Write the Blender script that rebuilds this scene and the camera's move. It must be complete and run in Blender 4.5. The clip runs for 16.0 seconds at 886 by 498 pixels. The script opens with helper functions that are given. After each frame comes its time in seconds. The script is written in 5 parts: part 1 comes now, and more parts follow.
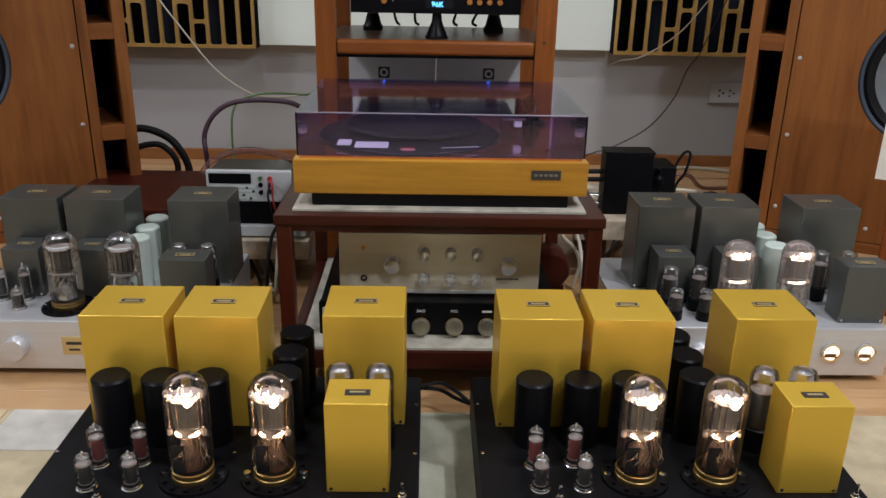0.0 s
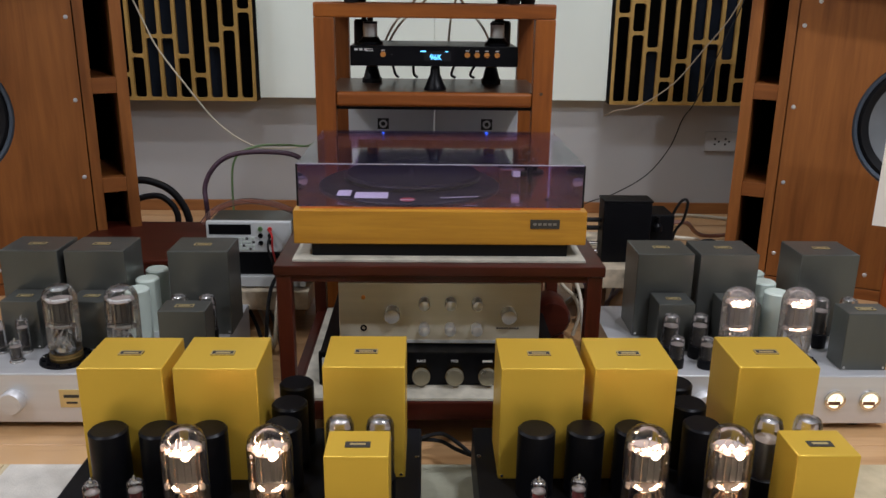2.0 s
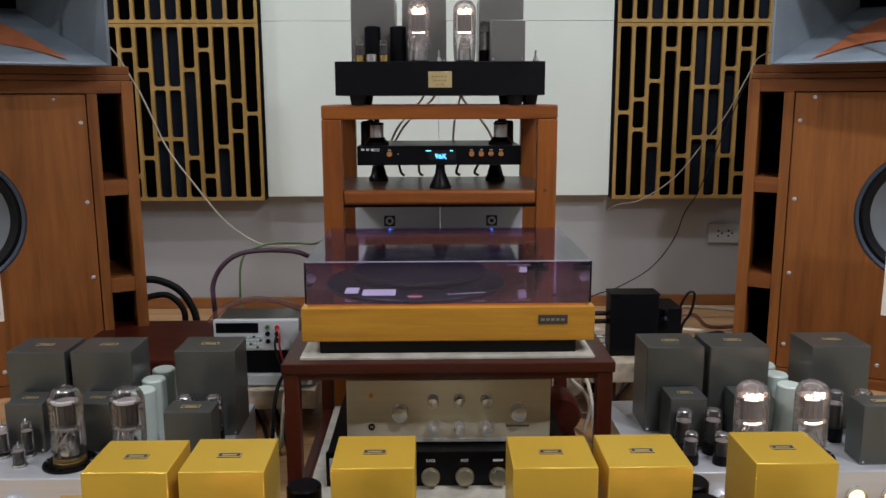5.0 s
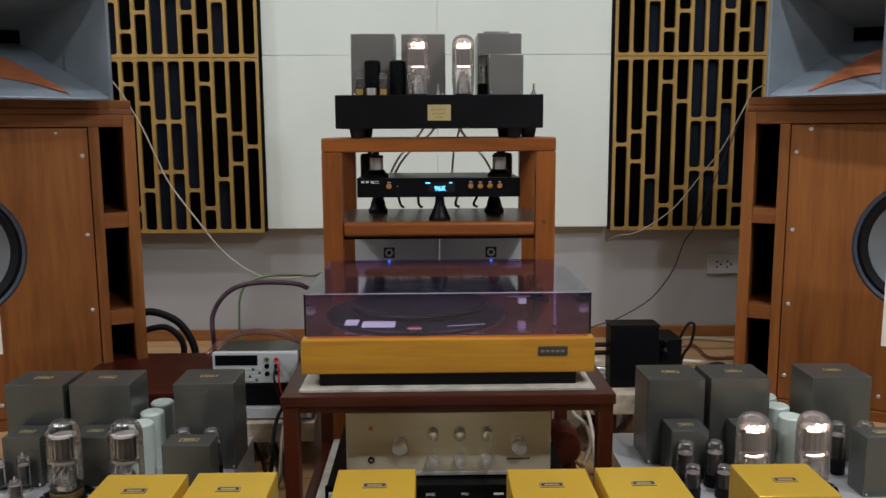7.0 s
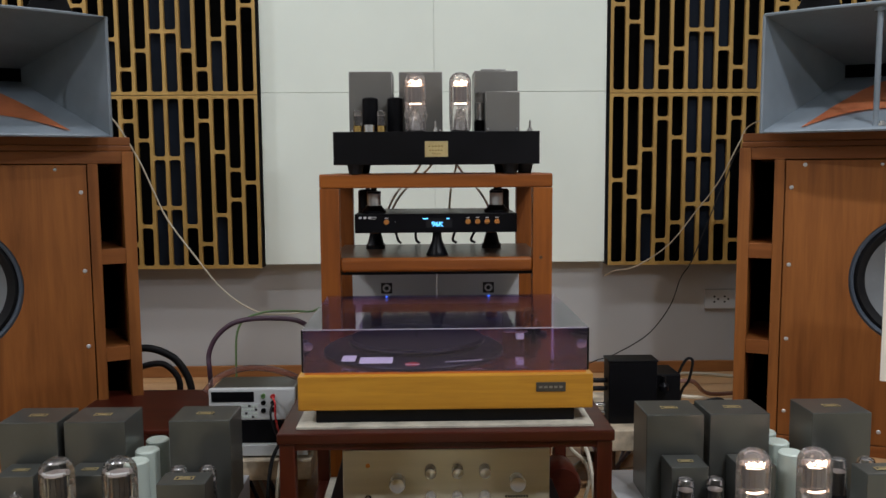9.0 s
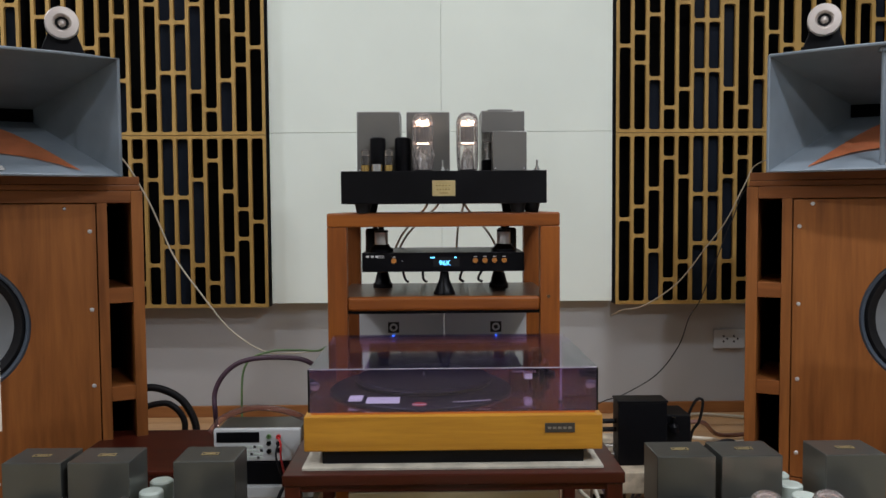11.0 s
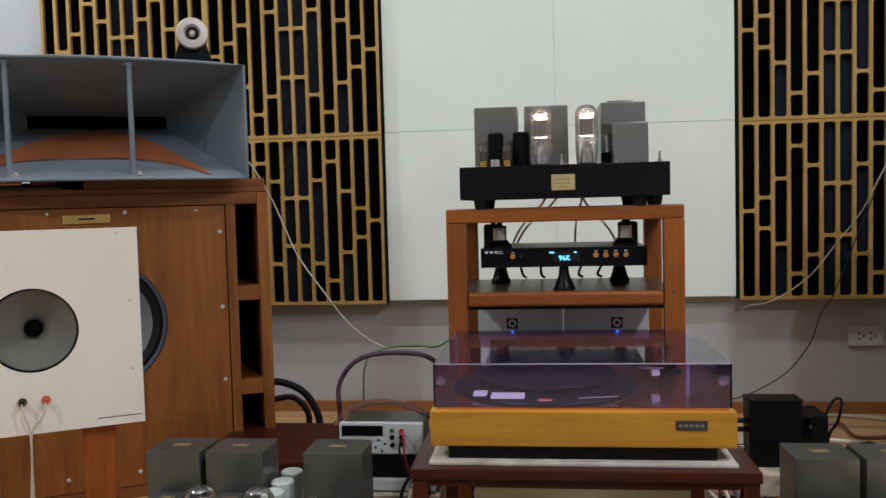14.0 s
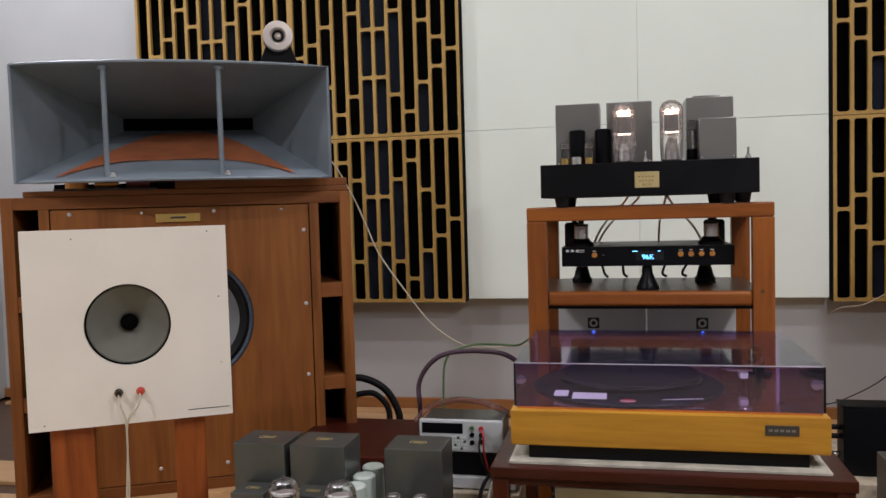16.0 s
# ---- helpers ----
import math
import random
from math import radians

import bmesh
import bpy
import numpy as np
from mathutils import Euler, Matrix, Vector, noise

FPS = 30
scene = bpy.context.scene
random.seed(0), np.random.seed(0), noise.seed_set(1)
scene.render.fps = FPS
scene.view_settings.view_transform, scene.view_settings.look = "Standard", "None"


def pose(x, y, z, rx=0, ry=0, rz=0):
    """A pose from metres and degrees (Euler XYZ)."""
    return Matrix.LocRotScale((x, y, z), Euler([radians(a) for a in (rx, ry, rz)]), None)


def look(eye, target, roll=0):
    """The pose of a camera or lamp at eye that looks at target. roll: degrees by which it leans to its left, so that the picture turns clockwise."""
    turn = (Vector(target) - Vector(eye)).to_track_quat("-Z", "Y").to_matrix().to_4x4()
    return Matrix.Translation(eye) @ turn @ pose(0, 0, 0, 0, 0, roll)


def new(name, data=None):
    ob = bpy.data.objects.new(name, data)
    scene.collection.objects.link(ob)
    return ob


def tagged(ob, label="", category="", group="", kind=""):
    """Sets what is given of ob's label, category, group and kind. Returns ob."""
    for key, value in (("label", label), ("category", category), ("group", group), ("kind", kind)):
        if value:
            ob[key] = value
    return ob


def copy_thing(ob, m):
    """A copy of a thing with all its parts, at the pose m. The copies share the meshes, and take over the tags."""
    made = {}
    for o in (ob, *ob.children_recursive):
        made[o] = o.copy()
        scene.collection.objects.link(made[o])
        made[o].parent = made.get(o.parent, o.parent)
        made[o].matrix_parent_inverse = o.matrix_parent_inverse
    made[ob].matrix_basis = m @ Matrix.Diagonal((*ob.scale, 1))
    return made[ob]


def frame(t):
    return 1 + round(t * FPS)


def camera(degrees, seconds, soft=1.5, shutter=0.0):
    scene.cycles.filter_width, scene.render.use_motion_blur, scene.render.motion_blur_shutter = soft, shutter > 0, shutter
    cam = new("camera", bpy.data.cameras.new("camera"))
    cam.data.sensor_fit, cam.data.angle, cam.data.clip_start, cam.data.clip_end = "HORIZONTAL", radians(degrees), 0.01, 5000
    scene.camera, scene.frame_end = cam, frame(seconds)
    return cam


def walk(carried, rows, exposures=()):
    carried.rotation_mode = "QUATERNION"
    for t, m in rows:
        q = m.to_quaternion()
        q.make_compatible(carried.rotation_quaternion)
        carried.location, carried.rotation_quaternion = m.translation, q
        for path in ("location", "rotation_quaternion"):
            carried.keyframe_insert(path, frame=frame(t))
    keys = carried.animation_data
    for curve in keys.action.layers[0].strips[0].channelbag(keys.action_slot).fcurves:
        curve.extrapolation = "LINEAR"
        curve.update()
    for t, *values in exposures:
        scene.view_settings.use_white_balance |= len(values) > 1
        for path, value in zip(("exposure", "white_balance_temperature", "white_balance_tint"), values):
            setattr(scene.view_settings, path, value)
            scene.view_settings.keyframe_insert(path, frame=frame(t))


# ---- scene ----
cam = camera(57.1, 16.0)
PATH = [
    (0, (-0.023, 0.095, 0.772), (0.017, 1.969, 0.074), 1.1),
    (0.5, (-0.023, 0.093, 0.772), (0.016, 1.978, 0.104), 1.0),
    (1, (-0.024, 0.095, 0.772), (0.017, 1.99, 0.135), 0.9),
    (1.5, (-0.024, 0.093, 0.773), (0.018, 1.996, 0.161), 0.9),
    (2, (-0.024, 0.094, 0.774), (0.017, 2.006, 0.189), 0.7),
    (2.5, (-0.024, 0.093, 0.775), (0.014, 2.015, 0.225), 0.6),
    (3, (-0.025, 0.092, 0.776), (0.01, 2.028, 0.274), 0.5),
    (3.5, (-0.026, 0.092, 0.777), (0.006, 2.037, 0.316), 0.3),
    (4, (-0.028, 0.091, 0.778), (0.001, 2.045, 0.355), 0.1),
    (4.5, (-0.028, 0.091, 0.779), (-0.001, 2.053, 0.39), -0.1),
    (7, (-0.029, 0.087, 0.781), (0.002, 2.067, 0.495), -0.3),
    (7.5, (-0.029, 0.088, 0.781), (0.005, 2.07, 0.519), -0.3),
    (8, (-0.029, 0.087, 0.78), (0.008, 2.073, 0.543), -0.4),
    (8.5, (-0.029, 0.084, 0.782), (0.01, 2.072, 0.565), -0.4),
    (11, (-0.031, 0.087, 0.781), (-0.008, 2.084, 0.677), -0.4),
    (11.5, (-0.032, 0.085, 0.781), (-0.024, 2.083, 0.705), -0.8),
    (12, (-0.037, 0.083, 0.78), (-0.08, 2.081, 0.702), -1.2),
    (12.5, (-0.043, 0.086, 0.778), (-0.146, 2.081, 0.692), -1.2),
    (13, (-0.049, 0.087, 0.777), (-0.195, 2.079, 0.681), -1.5),
    (13.5, (-0.054, 0.088, 0.777), (-0.236, 2.076, 0.669), -1.6),
    (14, (-0.058, 0.09, 0.776), (-0.298, 2.072, 0.671), -1.5),
    (14.5, (-0.062, 0.09, 0.777), (-0.37, 2.063, 0.66), -1.7),
    (15, (-0.062, 0.091, 0.776), (-0.428, 2.055, 0.668), -1.7),
    (15.5, (-0.062, 0.09, 0.775), (-0.46, 2.047, 0.671), -1.6),
    (16, (-0.062, 0.089, 0.775), (-0.492, 2.039, 0.672), -1.6),
]
walk(cam, [(t, look(eye, target, roll)) for t, eye, target, roll in PATH],
     [(0, 0.0, 6350, 13), (4.5, -0.02, 6300, 14), (8, -0.05, 6480, 11), (11, -0.02, 6380, 12), (13.5, 0.0, 6400, 12), (16, 0.03, 6600, 17)])

# ---- light ----
world = bpy.data.worlds.new("world")
world.use_nodes = True
world.node_tree.nodes["Background"].inputs[0].default_value = (0.5, 0.52, 0.55, 1)
world.node_tree.nodes["Background"].inputs[1].default_value = 0.01
scene.world = world


def ceiling_lamp(x, y, watts, size, colour):
    lamp = bpy.data.lights.new("ceiling_light_lamp", "AREA")
    lamp.shape, lamp.size, lamp.energy, lamp.color = "DISK", size, watts, colour
    ob = new("ceiling_light_lamp", lamp)
    ob.location = (x, y, 2.52)
    return ob


WARM = (0.93, 0.96, 1.04)
# lamps out of sight, placed by shadows; the last two only brighten the left
LAMPS = [(-1.9, -0.4, 29), (0.87, -0.36, 31), (1.3, 0.7, 29), (-0.7, 2.0, 9), (0.7, 2.0, 9), (-2.25, 2.35, 20), (-2.1, 0.9, 7)]
for lx, ly, lw in LAMPS:
    ceiling_lamp(lx, ly, lw, 0.13, WARM)


# ---- materials ----
def nodes_of(name):
    m = bpy.data.materials.new(name)
    m.use_nodes = True
    t = m.node_tree
    return m, t, t.nodes["Principled BSDF"]


def node(t, kind, **values):
    n = t.nodes.new(kind)
    for k, v in values.items():
        n.inputs[k].default_value = v
    return n


def rgb(c):
    return (c[0], c[1], c[2], 1)


def paint(name, base, rough=0.5, metal=0.0, vary=0.12, scale=6.0, grain=0.15, fine=180.0, spec=0.5, stretch=(1, 1, 1), coat=0.0):
    """Paint, metal or plastic: blotches at a large scale, grain and bump at a fine one."""
    m, t, b = nodes_of(name)
    co = t.nodes.new("ShaderNodeTexCoord")
    mp = node(t, "ShaderNodeMapping", Scale=stretch)
    t.links.new(co.outputs["Object"], mp.inputs[0])
    n1 = node(t, "ShaderNodeTexNoise", Scale=scale, Detail=4.0)
    n2 = node(t, "ShaderNodeTexNoise", Scale=fine, Detail=2.0)
    t.links.new(mp.outputs[0], n1.inputs[0])
    t.links.new(mp.outputs[0], n2.inputs[0])
    ramp = t.nodes.new("ShaderNodeValToRGB")
    ramp.color_ramp.elements[0].position, ramp.color_ramp.elements[1].position = 0.3, 0.7
    ramp.color_ramp.elements[0].color = rgb([c * (1 - vary) for c in base])
    ramp.color_ramp.elements[1].color = rgb([min(1, c * (1 + vary)) for c in base])
    t.links.new(n1.outputs["Fac"], ramp.inputs[0])
    t.links.new(ramp.outputs[0], b.inputs["Base Color"])
    bump = node(t, "ShaderNodeBump", Strength=grain, Distance=0.001)
    t.links.new(n2.outputs["Fac"], bump.inputs["Height"])
    t.links.new(bump.outputs[0], b.inputs["Normal"])
    mr = node(t, "ShaderNodeMapRange")
    mr.inputs["To Min"].default_value, mr.inputs["To Max"].default_value = max(0.02, rough - 0.07), min(1, rough + 0.07)
    t.links.new(n1.outputs["Fac"], mr.inputs[0])
    t.links.new(mr.outputs[0], b.inputs["Roughness"])
    b.inputs["Metallic"].default_value = metal
    b.inputs["Specular IOR Level"].default_value = spec
    b.inputs["Coat Weight"].default_value = coat
    return m


def wood(name, dark, light, rough=0.4, along="x", scale=1.0, coat=0.15, per_piece=0.0, spec=0.4):
    """Wood: long streaks along one axis, fine pores across, soft patches."""
    m, t, b = nodes_of(name)
    co = t.nodes.new("ShaderNodeTexCoord")
    s = {"x": (1.2, 16, 16), "y": (16, 1.2, 16), "z": (16, 16, 1.2)}[along]
    mp = node(t, "ShaderNodeMapping", Scale=[k * scale for k in s])
    info = t.nodes.new("ShaderNodeObjectInfo")
    off = t.nodes.new("ShaderNodeVectorMath")
    off.operation = "MULTIPLY_ADD"
    t.links.new(info.outputs["Random"], off.inputs[0])
    off.inputs[1].default_value = (7, 5, 9)
    t.links.new(co.outputs["Object"], off.inputs[2])
    t.links.new(off.outputs[0], mp.inputs[0])
    n1 = node(t, "ShaderNodeTexNoise", Scale=1.6, Detail=6.0, Roughness=0.6, Distortion=0.8)
    n2 = node(t, "ShaderNodeTexNoise", Scale=9.0, Detail=3.0)
    n3 = node(t, "ShaderNodeTexNoise", Scale=3.0, Detail=2.0)
    for n in (n1, n2):
        t.links.new(mp.outputs[0], n.inputs[0])
    t.links.new(co.outputs["Object"], n3.inputs[0])
    add = t.nodes.new("ShaderNodeMath")
    add.operation = "MULTIPLY_ADD"
    add.inputs[1].default_value = 0.35
    t.links.new(n2.outputs["Fac"], add.inputs[0])
    t.links.new(n1.outputs["Fac"], add.inputs[2])
    add2 = t.nodes.new("ShaderNodeMath")
    add2.operation = "MULTIPLY_ADD"
    add2.inputs[1].default_value = 0.3
    t.links.new(n3.outputs["Fac"], add2.inputs[0])
    t.links.new(add.outputs[0], add2.inputs[2])
    add3 = t.nodes.new("ShaderNodeMath")
    add3.operation = "MULTIPLY_ADD"
    add3.inputs[1].default_value = per_piece
    t.links.new(info.outputs["Random"], add3.inputs[0])
    t.links.new(add2.outputs[0], add3.inputs[2])
    ramp = t.nodes.new("ShaderNodeValToRGB")
    ramp.color_ramp.elements[0].position, ramp.color_ramp.elements[1].position = 0.55, 1.05 if per_piece == 0 else 1.0
    ramp.color_ramp.elements[0].color, ramp.color_ramp.elements[1].color = rgb(dark), rgb(light)
    t.links.new(add3.outputs[0], ramp.inputs[0])
    t.links.new(ramp.outputs[0], b.inputs["Base Color"])
    bump = node(t, "ShaderNodeBump", Strength=0.12, Distance=0.001)
    t.links.new(n2.outputs["Fac"], bump.inputs["Height"])
    t.links.new(bump.outputs[0], b.inputs["Normal"])
    b.inputs["Roughness"].default_value = rough
    b.inputs["Specular IOR Level"].default_value = spec
    b.inputs["Coat Weight"].default_value = coat
    b.inputs["Coat Roughness"].default_value = 0.25
    return m


def clear(name, tint, gloss=0.05, ior=1.45, shine=1.0, haze=0.0, dust=(0.6, 0.6, 0.6)):
    """Thin glass or acrylic: see-through with a tint, gloss by Fresnel, a diffuse share for dust and painted-in haze.
    """
    m, t, b = nodes_of(name)
    t.nodes.remove(b)
    tr = node(t, "ShaderNodeBsdfTransparent", Color=rgb(tint))
    gl = node(t, "ShaderNodeBsdfGlossy", Color=(1, 1, 1, 1), Roughness=gloss)
    df = node(t, "ShaderNodeBsdfDiffuse", Color=rgb(dust))
    fr = node(t, "ShaderNodeFresnel", IOR=ior)
    mu = t.nodes.new("ShaderNodeMath")
    mu.operation = "MULTIPLY"
    mu.inputs[1].default_value = shine
    t.links.new(fr.outputs[0], mu.inputs[0])
    milky = t.nodes.new("ShaderNodeMixShader")
    milky.inputs[0].default_value = haze
    t.links.new(tr.outputs[0], milky.inputs[1])
    t.links.new(df.outputs[0], milky.inputs[2])
    mix = t.nodes.new("ShaderNodeMixShader")
    t.links.new(mu.outputs[0], mix.inputs[0])
    t.links.new(milky.outputs[0], mix.inputs[1])
    t.links.new(gl.outputs[0], mix.inputs[2])
    t.links.new(mix.outputs[0], t.nodes["Material Output"].inputs[0])
    return m


def glow(name, colour, strength):
    m, t, b = nodes_of(name)
    b.inputs["Base Color"].default_value = rgb(colour)
    b.inputs["Emission Color"].default_value = rgb(colour)
    b.inputs["Emission Strength"].default_value = strength
    return m


WALL = paint("wall_paint", (0.445, 0.455, 0.445), 0.8, vary=0.06, scale=2, fine=90)
BOARD = paint("acoustic_board_fabric", (0.80, 0.86, 0.755), 0.9, vary=0.03, scale=3, fine=400, grain=0.25)
CEIL = paint("ceiling_paint", (0.75, 0.74, 0.71), 0.85, vary=0.03, scale=2)
GOLD = paint("gold_anodised_metal", (0.71, 0.455, 0.052), 0.36, 0.48, vary=0.05, scale=4, fine=420, grain=0.05)
BLACK = paint("black_powder_coat", (0.0045, 0.0045, 0.0055), 0.45, vary=0.3, scale=8, fine=500, grain=0.2, spec=0.13)
SATIN = paint("black_satin_plastic", (0.004, 0.004, 0.005), 0.33, vary=0.3, scale=8, fine=300, spec=0.13)
GREY = paint("dark_grey_satin_paint", (0.096, 0.100, 0.090), 0.30, 0.5, vary=0.12, scale=7, fine=120, grain=0.08, stretch=(1, 1, 0.15))
TAUPE = paint("bronze_grey_metal", (0.20, 0.195, 0.178), 0.34, 0.4, vary=0.1, scale=6, fine=300, grain=0.08)
SILVER = paint("brushed_aluminium", (0.66, 0.665, 0.67), 0.33, 0.5, vary=0.05, scale=5, fine=60, grain=0.1, stretch=(0.3, 12, 12))
CHAMP = paint("champagne_brushed_aluminium", (0.76, 0.69, 0.52), 0.36, 0.45, vary=0.06, scale=5, fine=60, grain=0.1, stretch=(0.3, 12, 12))
CHROME = paint("polished_metal", (0.75, 0.74, 0.72), 0.14, 1.0, vary=0.04, grain=0.0)
STEEL = paint("satin_steel", (0.72, 0.71, 0.69), 0.22, 0.65, vary=0.04, grain=0.02)
BRASS = paint("polished_brass", (0.72, 0.48, 0.16), 0.2, 1.0, vary=0.08, grain=0.02)
OLDBRASS = paint("dulled_brass", (0.30, 0.20, 0.07), 0.38, 0.9, vary=0.12, grain=0.04)
PLATE = paint("engraved_brass_plate", (0.72, 0.58, 0.28), 0.35, 0.7, vary=0.06, scale=20, grain=0.05)
COPPER = paint("orange_copper", (0.75, 0.32, 0.08), 0.28, 0.7, vary=0.06, grain=0.02)
PLATEGREY = paint("anode_plate", (0.050, 0.047, 0.046), 0.45, 0.3, vary=0.2, scale=40)
MICA = paint("mica_disc", (0.42, 0.36, 0.33), 0.5, vary=0.1, scale=60)
MINT = paint("pale_green_capacitor_sleeve", (0.50, 0.57, 0.50), 0.4, vary=0.05, scale=15)
HORN = paint("blue_grey_enamel", (0.18, 0.215, 0.24), 0.42, vary=0.2, scale=6, fine=22, grain=0.55)
FELT = paint("orange_felt", (0.60, 0.205, 0.08), 0.95, vary=0.12, scale=14, fine=400, grain=0.4)
NAVY = paint("blue_black_enamel", (0.009, 0.009, 0.016), 0.35, vary=0.25, scale=8, fine=300, spec=0.3)
WHITE = paint("white_painted_board", (0.80, 0.745, 0.645), 0.55, vary=0.04, scale=5, fine=80, grain=0.12)
CONE = paint("grey_paper_cone", (0.15, 0.15, 0.122), 0.8, vary=0.1, scale=12, fine=260, grain=0.35)
SLATE = paint("slate_blue_rim", (0.055, 0.075, 0.10), 0.55, vary=0.1)
WOOFER = paint("slate_woofer_cone", (0.17, 0.185, 0.19), 0.7, vary=0.12, scale=12, fine=200, grain=0.3)
RUBBER = paint("black_rubber", (0.008, 0.008, 0.009), 0.6, vary=0.2, spec=0.25)
# linings; also paints in the shade at the throat and under the horn
VOID = paint("black_lining_and_shade", (0.002, 0.002, 0.002), 0.95, vary=0.2, spec=0.05)
# bluish light reflected by the shallow wells, put into the colour
BLUEWELL = paint("slate_reflection_lining", (0.010, 0.014, 0.022), 0.7, vary=0.2, spec=0.08)
MDF = wood("honey_plywood_edge", (0.32, 0.185, 0.042), (0.48, 0.295, 0.08), 0.6, "z", 1.2, 0.0)
CAB = wood("walnut_veneer", (0.140, 0.044, 0.009), (0.32, 0.115, 0.026), 0.5, "z", 0.55, 0.0, spec=0.3)
CABX = wood("walnut_veneer_crosswise", (0.140, 0.042, 0.009), (0.28, 0.096, 0.022), 0.5, "x", 0.55, 0.0, spec=0.3)
RACKZ = wood("teak_upright", (0.155, 0.040, 0.006), (0.32, 0.096, 0.013), 0.45, "z", 0.7, 0.0, spec=0.3)
RACKX = wood("teak_shelf", (0.155, 0.040, 0.006), (0.32, 0.096, 0.013), 0.45, "x", 0.7, 0.0, spec=0.3)
SHELF = wood("brown_shelf_board", (0.045, 0.022, 0.012), (0.095, 0.050, 0.027), 0.35, "x", 0.8, 0.05)
HONEY = wood("honey_pine_varnish", (0.31, 0.13, 0.006), (0.49, 0.24, 0.019), 0.38, "x", 1.3, 0.1)
REDWOOD = wood("red_brown_plinth_board", (0.40, 0.115, 0.022), (0.56, 0.18, 0.038), 0.75, "x", 1.0, 0.0)
MAHOG = wood("mahogany_lacquer", (0.024, 0.0040, 0.0022), (0.060, 0.0105, 0.0050), 0.34, "x", 0.9, 0.0, spec=0.25)
MAHOGZ = wood("mahogany_lacquer_upright", (0.030, 0.0052, 0.0027), (0.074, 0.0135, 0.006), 0.36, "z", 0.9, 0.0, spec=0.3)
POST = wood("reddish_hardwood_post", (0.14, 0.027, 0.004), (0.34, 0.085, 0.012), 0.5, "z", 0.7, 0.0, spec=0.3)
PARQ = wood("oak_floor_plank", (0.36, 0.19, 0.075), (0.56, 0.335, 0.155), 0.35, "x", 0.8, 0.3, 0.25)
SKIRT = wood("baseboard_wood", (0.22, 0.085, 0.024), (0.36, 0.155, 0.05), 0.45, "x", 0.8)
STONE = paint("cream_stone_mat", (0.46, 0.43, 0.345), 0.6, vary=0.28, scale=28, fine=200)
MARBLE = paint("beige_marble", (0.50, 0.42, 0.30), 0.4, vary=0.5, scale=22, fine=120)
# the cover's diffuse share holds dust and a painted veil of reflections
LID = clear("violet_smoked_acrylic", (0.77, 0.70, 0.87), 0.06, 1.42, 0.85, 0.010, (0.36, 0.36, 0.50))
EDGE = paint("acrylic_edge_glint", (0.45, 0.43, 0.50), 0.2, 0.2, vary=0.1, grain=0.0)
GLASS = clear("tube_glass", (0.985, 0.985, 0.98), 0.03, 1.45, 0.9, 0.014, (0.85, 0.76, 0.71))
# diffuse haze stands in for the glow inside the lit bulbs
MILKY = clear("glow_hazed_tube_glass", (0.985, 0.98, 0.975), 0.03, 1.45, 0.9, 0.13, (0.88, 0.78, 0.73))
GETTER = paint("silver_getter_flash", (0.5, 0.49, 0.48), 0.2, 0.9, vary=0.35, scale=60)
STEMB = paint("browned_glass_stem", (0.17, 0.075, 0.04), 0.3, vary=0.4, scale=80)
KNOB = paint("olive_champagne_knob", (0.40, 0.36, 0.26), 0.3, 0.75, vary=0.08, scale=40, fine=90, grain=0.08)
RING = paint("satin_silver_ring", (0.60, 0.54, 0.49), 0.42, 0.45, vary=0.04, grain=0.03)
NICKEL = paint("warm_nickel_wire", (0.55, 0.40, 0.28), 0.25, 0.9, vary=0.1, grain=0.02)
TAN = paint("tan_cable", (0.36, 0.29, 0.20), 0.5, vary=0.1)
REDPL = paint("dark_red_tube_screen", (0.25, 0.05, 0.045), 0.5, vary=0.25, scale=50)
HOT = glow("glowing_filament", (1.0, 0.68, 0.45), 20.0)
WARMHOT = glow("warm_filament", (1.0, 0.74, 0.56), 7.0)
BLUE = glow("blue_display", (0.12, 0.55, 1.0), 3.0)
BLUELED = glow("blue_lamp", (0.05, 0.22, 1.0), 5.0)
METER = glow("lit_meter_face", (1.0, 0.82, 0.55), 1.6)
CREAM = paint("pale_grey_plastic", (0.50, 0.52, 0.51), 0.45, vary=0.05)
PURPLE = paint("purple_cable_sleeve", (0.06, 0.028, 0.045), 0.5, vary=0.25, scale=60)
GREENW = paint("green_wire", (0.12, 0.22, 0.08), 0.5)
IVORY = paint("ivory_cable", (0.55, 0.50, 0.38), 0.5, vary=0.06)
REDP = paint("red_plastic", (0.5, 0.03, 0.03), 0.35)
PINK = paint("clear_pinkish_hose", (0.22, 0.12, 0.095), 0.2, vary=0.15)
TUBING = clear("pinkish_clear_tubing", (0.78, 0.66, 0.63), 0.06, 1.42, 0.9, 0.12, (0.50, 0.30, 0.27))
LABEL = paint("white_print", (0.7, 0.7, 0.68), 0.6, vary=0.02)
DARKPR = paint("dark_print", (0.03, 0.028, 0.025), 0.5)


# ---- builders ----
def finish(bm, smooth=40):
    bmesh.ops.recalc_face_normals(bm, faces=bm.faces)
    lim = radians(smooth)
    crisp = bm.edges.layers.int.get("crisp")
    for f in bm.faces:
        f.smooth = True
    for e in bm.edges:
        if len(e.link_faces) == 2:
            e.smooth = e.calc_face_angle(0) < lim and not (crisp and e[crisp])
        else:
            e.smooth = False


